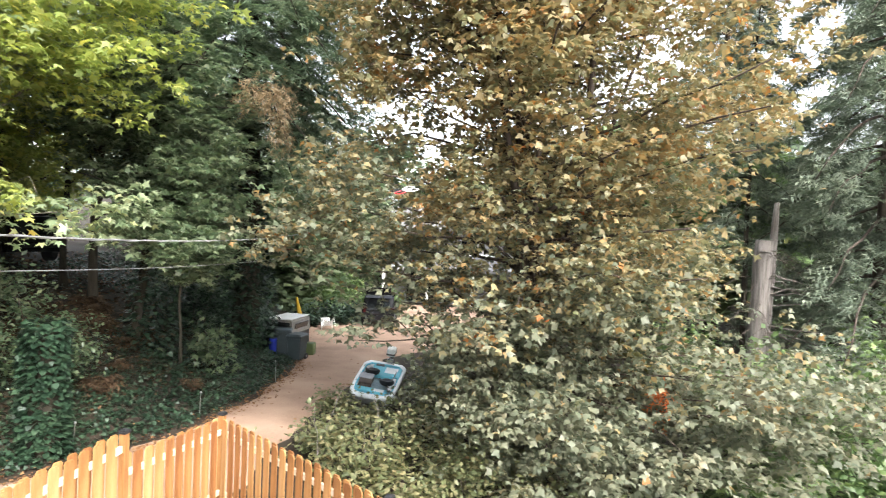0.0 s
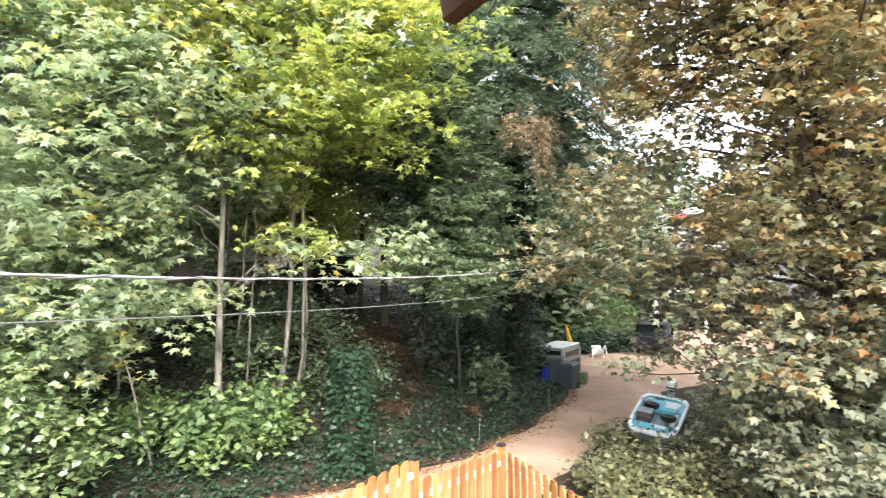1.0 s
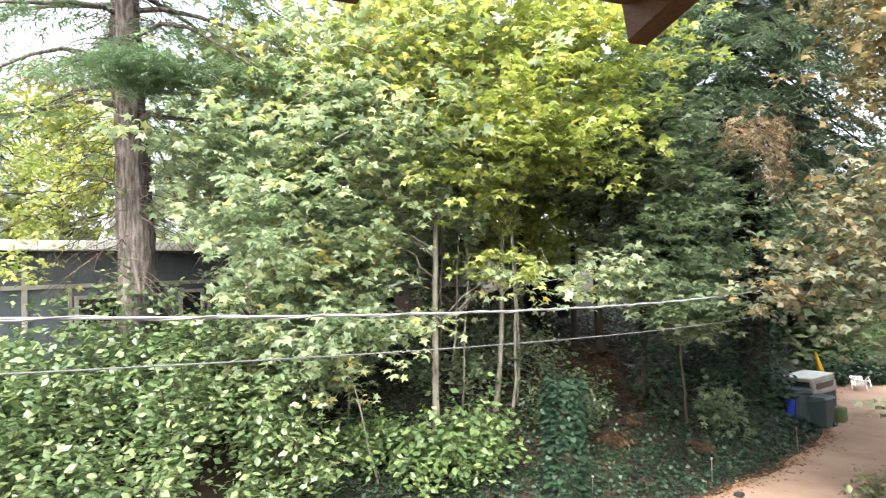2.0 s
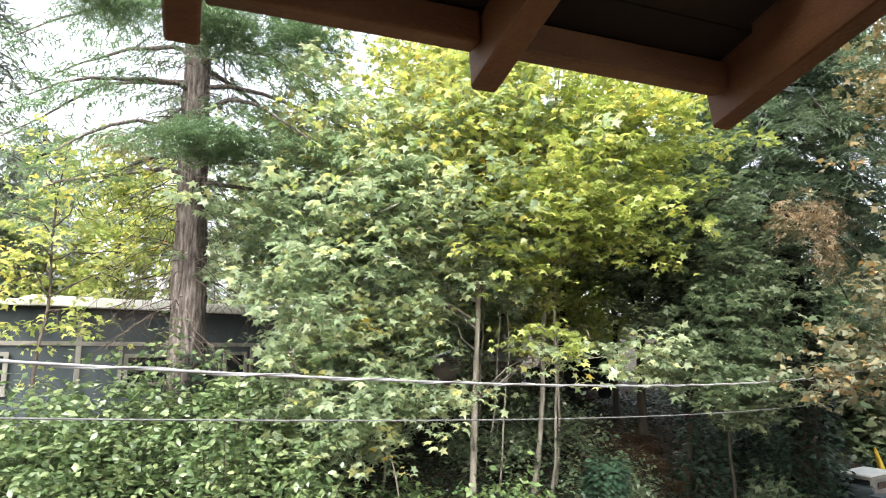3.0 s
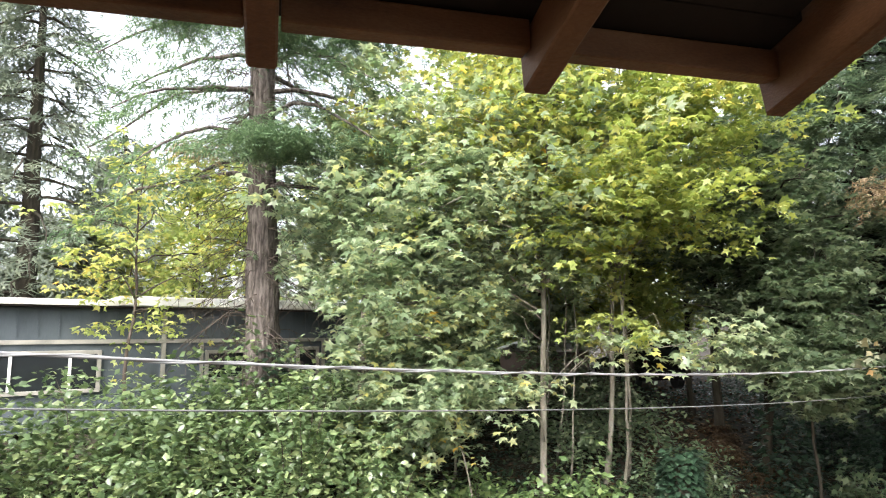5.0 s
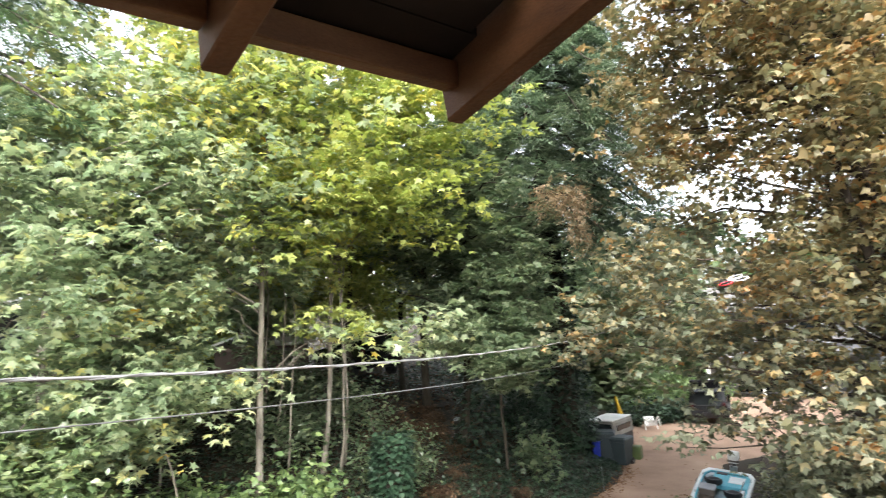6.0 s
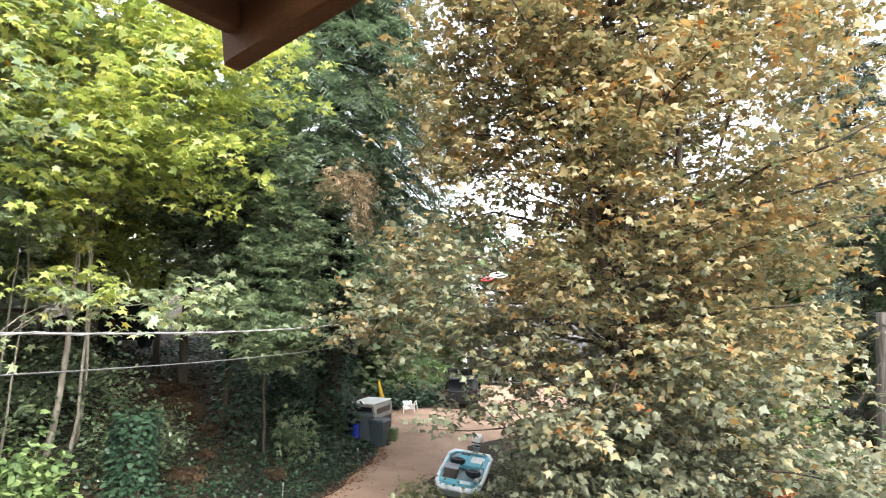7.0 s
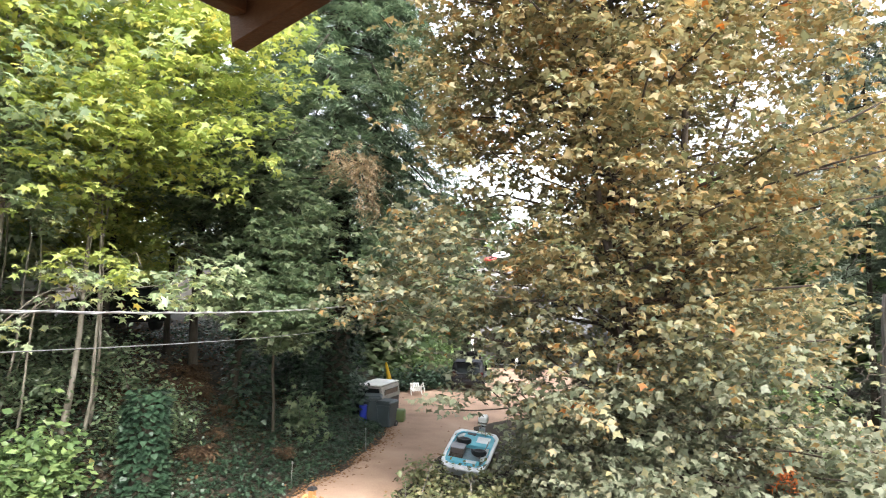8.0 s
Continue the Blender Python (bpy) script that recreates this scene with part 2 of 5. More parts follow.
# ---- mesh helpers ----
class Build:
    """Collects vertices and faces of one mesh."""

    def __init__(self):
        self.v, self.f = [], []

    def add(self, vs, fs):
        n = len(self.v)
        self.v += [tuple(p) for p in vs]
        self.f += [tuple(n + i for i in q) for q in fs]
        return self

    def box(self, c, s, m=None, bevel=0.0):
        bm = bmesh.new()
        bmesh.ops.create_cube(bm, size=1.0, matrix=Matrix.Diagonal((*s, 1)))
        if bevel:
            bmesh.ops.bevel(bm, geom=bm.edges[:], offset=bevel, segments=2, profile=0.5, affect="EDGES")
        t = Matrix.Translation(c) @ (m or Matrix())
        bm.verts.index_update()
        self.add([t @ v.co for v in bm.verts], [[v.index for v in f.verts] for f in bm.faces])
        bm.free()
        return self

    def tube(self, pts, radii, n=8, closed=False):
        pts = [Vector(p) for p in pts]
        rings, side = [], None
        for i, p in enumerate(pts):
            a = pts[(i - 1) % len(pts)] if closed else pts[max(i - 1, 0)]
            b = pts[(i + 1) % len(pts)] if closed else pts[min(i + 1, len(pts) - 1)]
            d = (b - a).normalized()
            if side is None:
                side = d.orthogonal().normalized()
            side = (side - d * side.dot(d)).normalized()
            up = d.cross(side)
            r = radii[i] if hasattr(radii, "__len__") else radii
            rings.append([p + r * (math.cos(k * math.tau / n) * side + math.sin(k * math.tau / n) * up) for k in range(n)])
        vs = [q for ring in rings for q in ring]
        fs = []
        m = len(rings)
        for i in range(m if closed else m - 1):
            j = (i + 1) % m
            for k in range(n):
                fs.append((i * n + k, i * n + (k + 1) % n, j * n + (k + 1) % n, j * n + k))
        if not closed:
            fs.append(tuple(range(n - 1, -1, -1)))
            fs.append(tuple((m - 1) * n + k for k in range(n)))
        return self.add(vs, fs)

    def lathe(self, profile, n=20, c=(0, 0, 0)):
        vs = [(c[0] + r * math.cos(k * math.tau / n), c[1] + r * math.sin(k * math.tau / n), c[2] + z) for r, z in profile for k in range(n)]
        fs = [(i * n + k, i * n + (k + 1) % n, (i + 1) * n + (k + 1) % n, (i + 1) * n + k) for i in range(len(profile) - 1) for k in range(n)]
        fs += [tuple(range(n - 1, -1, -1)), tuple((len(profile) - 1) * n + k for k in range(n))]
        return self.add(vs, fs)

    def loft(self, rings, cap=True):
        n = len(rings[0])
        vs = [p for r in rings for p in r]
        fs = [(i * n + k, i * n + (k + 1) % n, (i + 1) * n + (k + 1) % n, (i + 1) * n + k) for i in range(len(rings) - 1) for k in range(n)]
        if cap:
            fs += [tuple(range(n - 1, -1, -1)), tuple((len(rings) - 1) * n + k for k in range(n))]
        return self.add(vs, fs)

    def mesh(self, name, material, smooth=False):
        me = bpy.data.meshes.new(name)
        me.from_pydata(self.v, [], self.f)
        me.materials.append(material)
        if smooth:
            me.polygons.foreach_set("use_smooth", [True] * len(me.polygons))
        me.update()
        return me


def part(name, build, material, parent=None, label="", smooth=False):
    ob = new(name, build.mesh(name, material, smooth))
    ob.parent = parent
    return tagged(ob, label)


def thing(name, m, label, category, group="", kind=""):
    ob = new(name)
    ob.empty_display_size = 0.2
    ob.matrix_world = m
    return tagged(ob, label, category, group, kind)


rng = np.random.default_rng(7)
MAPLE = (np.array([[0, 0, 0.03], [0.54, 0.40, -0.12], [0.19, 0.50, 0.03], [0, 1.0, -0.16], [-0.19, 0.50, 0.03], [-0.54, 0.40, -0.12]]),
         [(0, 1, 2), (0, 2, 3), (0, 3, 4), (0, 4, 5)])
PALM = (np.array([[0, 0, 0.05], [0.44, -0.1, -0.07], [0.24, 0.17, 0.01], [0.66, 0.44, -0.13], [0.2, 0.5, 0.02], [0, 1.0, -0.16],
                  [-0.2, 0.5, 0.02], [-0.66, 0.44, -0.13], [-0.24, 0.17, 0.01], [-0.44, -0.1, -0.07]]),
        [(0, i, i + 1) for i in range(1, 9)])
LOBED = (np.array([[0, -0.06, 0.05], [0.64, 0.32, -0.13], [0.27, 0.5, 0.02], [0, 1.0, -0.16], [-0.27, 0.5, 0.02], [-0.64, 0.32, -0.13]]),
         [(0, 1, 2), (0, 2, 3), (0, 3, 4), (0, 4, 5)])
OVAL = (np.array([[0, 0, 0], [0.3, 0.45, -0.05], [0, 1.0, -0.14], [-0.3, 0.45, -0.05], [0, 0.5, 0.04]]),
        [(4, 0, 1), (4, 1, 2), (4, 2, 3), (4, 3, 0)])
HEART = (np.array([[0, 0.1, 0.03], [0.42, 0.0, -0.03], [0.38, 0.5, -0.02], [0, 1.0, -0.08], [-0.38, 0.5, -0.02], [-0.42, 0.0, -0.03]]),
         [(0, 1, 2), (0, 2, 3), (0, 3, 4), (0, 4, 5)])
SPRAY = (np.array([[0.03, 0, 0], [0, 1.0, -0.14], [-0.03, 0, 0]]
                  + [[sx * q, y + dy, dz] for sx, y in ((1, 0.08), (-1, 0.2), (1, 0.34), (-1, 0.48), (1, 0.62)) for q, dy, dz in ((0, 0.0, 0), (0, 0.11, 0), (0.32, 0.26, -0.09))]),
         [(2, 0, 1)] + [(3 + 3 * k, 4 + 3 * k, 5 + 3 * k) for k in range(5)])


def leaves(name, at, size, shape, material, parent=None, tilt=0.5, droop=0.0, heading=None, label=""):
    """One mesh of many leaves at the given places; tilt: how far they lean from flat; droop: how far the tips hang."""
    tv, tf = shape
    n = len(at)
    nrm = np.array([0, 0, 1.0]) + tilt * rng.normal(size=(n, 3))
    nrm /= np.linalg.norm(nrm, axis=1)[:, None]
    if heading is None:
        a = rng.uniform(0, math.tau, n)
        heading = np.stack([np.cos(a), np.sin(a), np.zeros(n)], 1)
    fwd = heading + np.array([0, 0, -1.0]) * (droop * rng.uniform(0.4, 1.4, n))[:, None]
    fwd -= nrm * (fwd * nrm).sum(1)[:, None] * 0.8
    fwd /= np.linalg.norm(fwd, axis=1)[:, None] + 1e-9
    right = np.cross(fwd, nrm)
    right /= np.linalg.norm(right, axis=1)[:, None] + 1e-9
    up = np.cross(right, fwd)
    s = (size * rng.uniform(0.65, 1.25, n))[:, None, None]
    v = at[:, None, :] + s * (tv[None, :, 0:1] * right[:, None] + tv[None, :, 1:2] * fwd[:, None] + tv[None, :, 2:3] * up[:, None])
    faces = (np.array(tf)[None] + (np.arange(n) * len(tv))[:, None, None]).reshape(-1)
    me = bpy.data.meshes.new(name)
    me.vertices.add(n * len(tv))
    me.vertices.foreach_set("co", v.astype(np.float32).ravel())
    nf = n * len(tf)
    me.loops.add(nf * 3)
    me.loops.foreach_set("vertex_index", faces.astype(np.int32))
    me.polygons.add(nf)
    me.polygons.foreach_set("loop_start", np.arange(nf, dtype=np.int32) * 3)
    me.materials.append(material)
    me.update(calc_edges=True)
    ob = new(name, me)
    ob.parent = parent
    return tagged(ob, label)


def curve(a, b, sag=0.0, n=6, wander=0.0):
    a, b = np.array(a, float), np.array(b, float)
    t = np.linspace(0, 1, n)[:, None]
    p = a + (b - a) * t
    p[:, 2] += sag * 4 * (t * (1 - t))[:, 0]
    if wander:
        w = rng.normal(size=(n, 3)) * wander
        w[0] = 0
        p += w
    return p
# ---- ground ----
def toe(y):
    """Where the bank's foot meets the driveway."""
    return np.interp(y, [4, 10, 11, 12.9, 14, 17, 21, 24, 28, 31, 60], [-8.6, -8.2, -7.5, -6.15, -5.65, -4.97, -4.7, -5.7, -6.4, -6.8, -7.5])


def kerb(y):
    """The driveway's other edge."""
    return np.interp(y, [4, 10, 12, 14.2, 16, 18, 21, 23, 25, 29, 60], [-4.6, -3.7, -3.6, -3.5, -3.1, -2.8, -2.7, -2.2, -0.6, 2.0, 3.0])


def height(x, y):
    x, y = np.asarray(x, float), np.asarray(y, float)
    up = np.maximum(toe(y) - x, 0)
    bank = 3.7 * (1 - np.exp(-(up * 0.62 / 3.7) ** 1.35)) + 0.02 * np.maximum(up - 7, 0)
    down = np.maximum(x - kerb(y) - 0.3, 0)
    fall = -1.6 * (1 - np.exp(-down * 0.1)) * np.interp(y, [0, 12, 22, 28], [1, 1, 0.7, 0.15])
    rough = 0.07 * np.sin(x * 1.7 + 1.1 * np.sin(y * 0.9)) * np.sin(y * 1.3 + x * 0.4) * np.clip(np.maximum(up, down) * 1.5, 0, 1)
    back = 0.10 * np.maximum(y - 46, 0) * (y < 400)
    return bank + fall + rough + np.minimum(back, 8)


def axis(lo, hi, step, reach):
    mid = list(np.arange(lo, hi + 1e-6, step))
    out = [hi + (reach - hi) * (k / 10) ** 2 for k in range(1, 11)]
    return np.array([lo - (reach + lo) * (k / 10) ** 2 for k in range(10, 0, -1)] + mid + out)


gx, gy = axis(-24, 16, 0.4, 900), axis(-4, 48, 0.4, 900)
gxx, gyy = np.meshgrid(gx, gy)
gz = height(gxx, gyy)
b = Build()
nx = len(gx)
b.v = [tuple(p) for p in np.stack([gxx.ravel(), gyy.ravel(), gz.ravel()], 1)]
b.f = [(j * nx + i, j * nx + i + 1, (j + 1) * nx + i + 1, (j + 1) * nx + i) for j in range(len(gy) - 1) for i in range(nx - 1)]
tagged(part("ground", b, M_ground_shade, smooth=True), "brown tree-shaded forest soil with leaf litter on a wooded bank", "ground", kind="structure")

b = Build()
ys = np.arange(3, 40, 0.5)
cols = 9
for y in ys:
    for k in range(cols):
        u = k / (cols - 1)
        edge = 0.12 * math.sin(y * 2.3) + 0.06 * math.sin(y * 5.1)
        x = (toe(y) - 0.05 + edge * 0.6) * (1 - u) + (kerb(y) + 0.15 + edge) * u
        b.v.append((x, y, 0.03 + 0.025 * math.sin(math.pi * u) - 0.03 * (u in (0, 1)) + float(height(x, y))))
b.f = [(j * cols + i, j * cols + i + 1, (j + 1) * cols + i + 1, (j + 1) * cols + i) for j in range(len(ys) - 1) for i in range(cols - 1)]
tagged(part("driveway", b, M_drive, smooth=True), "tan packed gravel driveway curving past the fence", "driveway", kind="structure")


def scatter(n, box, keep=None):
    x, y = rng.uniform(box[0], box[1], n), rng.uniform(box[2], box[3], n)
    if keep is not None:
        k = keep(x, y)
        x, y = x[k], y[k]
    return np.stack([x, y, height(x, y)], 1)


# fallen leaves along the edges of the drive and over the bank
def by_edge(x, y):
    d = np.minimum(np.abs(x - toe(y)) * 1.6, np.abs(x - kerb(y)))
    return rng.uniform(0, 1, len(x)) < np.exp(-np.abs(x - toe(y) - 0.1) * 6.0) + 0.03 * np.exp(-d * 3.0)


p = scatter(60000, (-9, 2, 8, 30), by_edge)
p[:, 2] += 0.06
tagged(leaves("fallen_leaves", p, 0.07, HEART, M_litter, tilt=0.25), "brown and orange fallen leaves along the driveway edge", "leaves", kind="stuff")
# bank litter uses the darker dry tone to carry the shade there
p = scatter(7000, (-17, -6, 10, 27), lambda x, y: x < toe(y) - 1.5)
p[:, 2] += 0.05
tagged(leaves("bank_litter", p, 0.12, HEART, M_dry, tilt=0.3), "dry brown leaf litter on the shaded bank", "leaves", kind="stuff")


# ivy over the bank
def ivy_here(x, y):
    d = toe(y) - x
    bare = np.exp(-(((x + 10.2) / 2.2) ** 2 + ((y - 18.5) / 3.5) ** 2))
    return (d > 0.15) & (d < 9) & (rng.uniform(0, 1, len(x)) > bare * 1.15) & (rng.uniform(0, 1, len(x)) < 1.25 - d * 0.12)


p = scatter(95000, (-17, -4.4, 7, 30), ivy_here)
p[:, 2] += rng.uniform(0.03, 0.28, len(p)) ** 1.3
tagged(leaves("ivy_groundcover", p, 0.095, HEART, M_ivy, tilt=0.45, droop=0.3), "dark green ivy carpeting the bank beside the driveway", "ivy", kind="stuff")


# ---- fence ----
def fence():
    root = thing("fence", pose(-0.05, 0.15, 0.01), "new cedar shadowbox fence with black post caps", "fence")
    a, bb = Vector((-3.395, 10.05, 0)), Vector((-3.94, 7.92, 0))
    step = bb - a
    corners = [a, bb, a + 2 * step, a + 3 * step]
    right = Vector((0.72, -0.694, 0)) * 4.2
    runs = [(corners[0], corners[1], 1.36, 1.46), (corners[1], corners[2], 1.80, 1.64), (corners[2], corners[3], 1.70, 1.60),
            (a, a + right, 1.36, 1.34), (a + right, a + 2 * right, 1.34, 1.30)]
    picket = Build()
    outline = [(-0.07, -1.55), (0.07, -1.55), (0.07, 0.205), (0.045, 0.235), (-0.045, 0.235), (-0.07, 0.205)]
    picket.loft([[(x, d, z) for x, z in outline] for d in (-0.009, 0.009)])
    picket_mesh = picket.mesh("picket", M_cedar)
    for start, end, z0, z1 in runs:
        d = end - start
        length = d.length
        ang = math.atan2(d.y, d.x)
        turn = Matrix.Rotation(ang, 4, "Z")
        slope = Matrix.Rotation(-math.atan2(z1 - z0, length), 4, "Y")
        for k, dz in enumerate((0.0, -1.0, -1.45)):
            rail = part("rail", Build().box((0, 0, 0), (length - 0.09, 0.04, 0.089), bevel=0.003), M_rail, root, "pale sapwood fence rail")
            rail.matrix_local = Matrix.Translation((start + end) / 2 + Vector((0, 0, (z0 + z1) / 2 + dz))) @ turn @ slope
        n = int((length - 0.1) / 0.108)
        for k in range(n):
            u = (0.1 + (k + 0.5) * (length - 0.15) / n) / length
            side = 1 if k % 2 else -1
            p = start.lerp(end, u) + Vector((-d.y, d.x, 0)).normalized() * 0.031 * side
            ob = new("picket", picket_mesh)
            ob.parent = root
            ob.matrix_local = Matrix.Translation((p.x, p.y, z0 + (z1 - z0) * u + rng.normal() * 0.008)) @ turn @ pose(0, 0, 0, 0, rng.normal() * 0.5, rng.normal() * 0.8)
    tops = [(corners[0], 1.64), (corners[1], 2.0), (corners[2], 1.95), (corners[3], 1.88), (a + right, 1.62), (a + 2 * right, 1.58)]
    for c, top in tops:
        ang = math.degrees(math.atan2(step.y, step.x))
        post = part("post", Build().box((0, 0, (top - 1.95) / 2 + top / 2 - 0.0), (0.09, 0.09, 1.95), bevel=0.004), M_cedar, root)
        post.matrix_local = pose(c.x, c.y, -0.0, 0, 0, ang)
        cap = Build().box((0, 0, top + 0.012), (0.115, 0.115, 0.03), bevel=0.004)
        cap.loft([[(x * r, y * r, z) for x, y in ((-1, -1), (1, -1), (1, 1), (-1, 1))] for r, z in ((0.052, top + 0.027), (0.05, top + 0.045), (0.02, top + 0.06))])
        part("cap", cap, M_cap, post, "black post cap")


fence()


# ---- eaves overhead ----
def eaves():
    along, inward = Vector((0.39, 0.92, 0)).normalized(), Vector((0.92, -0.39, 0)).normalized()
    tip = Vector((-0.561, 1.415, 5.42))
    slope = math.atan(0.25)
    frame_m = Matrix((inward, along, Vector((0, 0, 1)))).transposed().to_4x4()
    root = thing("roof_eaves", Matrix.Translation(tip) @ frame_m, "brown stained wooden roof eaves with exposed rafter tails", "eaves", kind="structure")
    long = 4.4

    def rafter(y, width, depth, name):
        r = Build()
        t = math.tan(slope)
        top = depth
        prof = [(0, 0), (long, long * t), (long, long * t + top), (-0.012 - 0.2 * max(0, top - 0.12), top - 0.003)]
        bv = 0.004
        r.loft([[(x + (bv if i in (0, 3) else 0), y + d, z + (bv if i in (0, 1) else -bv)) for i, (x, z) in enumerate(prof)] for d in (-width / 2,)]
               + [[(x, y + d, z) for x, z in prof] for d in (-width / 2 + bv, width / 2 - bv)]
               + [[(x + (bv if i in (0, 3) else 0), y + d, z + (bv if i in (0, 1) else -bv)) for i, (x, z) in enumerate(prof)] for d in (width / 2,)])
        return part(name, r, M_eave, root, "brown stained rafter with a plumb-cut tail")

    ribs = [-0.012] + [-0.487 - 0.458 * k for k in range(9)]
    for y in ribs[1:]:
        rafter(y, 0.047, 0.10, "rafter")
    rafter(0.012, 0.045, 0.44, "barge_board")
    for k in range(8):
        y0, y1 = ribs[k] - (0.025 if k else 0.0), ribs[k + 1] + 0.025
        part("blocking_board", Build().box((0.03, (y0 + y1) / 2, 0.083), (0.04, y0 - y1 - 0.004, 0.054), bevel=0.004), M_eave, root)
    t = math.tan(slope)
    # underside boards, with the eave's shade in their tone
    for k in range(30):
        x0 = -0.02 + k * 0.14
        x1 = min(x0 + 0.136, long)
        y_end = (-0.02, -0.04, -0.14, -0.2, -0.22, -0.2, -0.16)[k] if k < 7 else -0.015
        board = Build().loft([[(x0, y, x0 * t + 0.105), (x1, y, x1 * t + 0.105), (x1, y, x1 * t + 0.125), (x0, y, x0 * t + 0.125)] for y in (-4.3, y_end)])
        part("roof_board", board, M_deck_shade, root, "shade-darkened roof board")
    for x0, x1, y_end in ((-0.05, 0.26, -0.02), (0.26, 0.96, -0.19), (0.96, long, -0.014)):
        roof = Build().loft([[(x, y, x * t + z) for x, z in ((x0, 0.128), (x1, 0.128), (x1, 0.15), (x0, 0.15))] for y in (-4.3, y_end)])
        part("roofing", roof, M_shingle, root, "grey shingles")
    # added cover over the board gap; blocks sky light so the barge stays dark
    strip = Build().loft([[(x, y, x * t + z) for x, z in ((-0.03, 0.438), (long, 0.44), (long, 0.46), (-0.03, 0.458))] for y in (-0.42, 0.06)])
    part("rake_light_block", strip, M_shingle, root, "added strip over the gable gap that keeps sky light off the barge board")
    wall = Build().box((long - 0.1, -2.2, -2.3), (0.15, 4.6, 6.5))
    ob = part("wall_house", wall, M_eave, None)
    ob.matrix_world = root.matrix_world.copy()
    tagged(ob, "brown stained board wall of the house", "wall", kind="structure")
    ob = part("balcony_floor", Build().box((2.4, -2.2, -2.05), (4.2, 4.6, 0.12)), M_eave, None)
    ob.matrix_world = root.matrix_world.copy()
    tagged(ob, "brown wooden balcony floor", "floor", kind="structure")
    for y in (-4.3, -0.2):
        ob = part("balcony_post", Build().box((0.6, y, -3.6), (0.12, 0.12, 3.2)), M_eave, None)
        ob.matrix_world = root.matrix_world.copy()
        tagged(ob, "square wooden post under the balcony", "post", kind="structure")


eaves()


# ---- trees ----
def trunk_path(base, top, n=10, wander=0.08):
    p = curve(base, top, 0, n)
    w = np.cumsum(rng.normal(size=(n, 3)) * wander, 0)
    w[:, 2] = 0
    w -= np.linspace(0, 1, n)[:, None] * w[-1] * 0.5
    w[0] = 0
    return p + w


def rosette(c, leaf, pts, lean):
    """Six leaves spread round each twig tip."""
    a = rng.uniform(0, math.tau, (len(c), 1)) + np.arange(6) * math.tau / 6 + rng.normal(size=(len(c), 6)) * 0.3
    d = np.stack([np.cos(a), np.sin(a), 0 * a], 2)
    q = c[:, None] + d * (leaf * rng.uniform(0.15, 0.75, a.shape))[..., None]
    q[..., 2] += rng.normal(size=a.shape) * leaf * 0.3
    pts.append(q.reshape(-1, 3))
    lean.append(d.reshape(-1, 3))


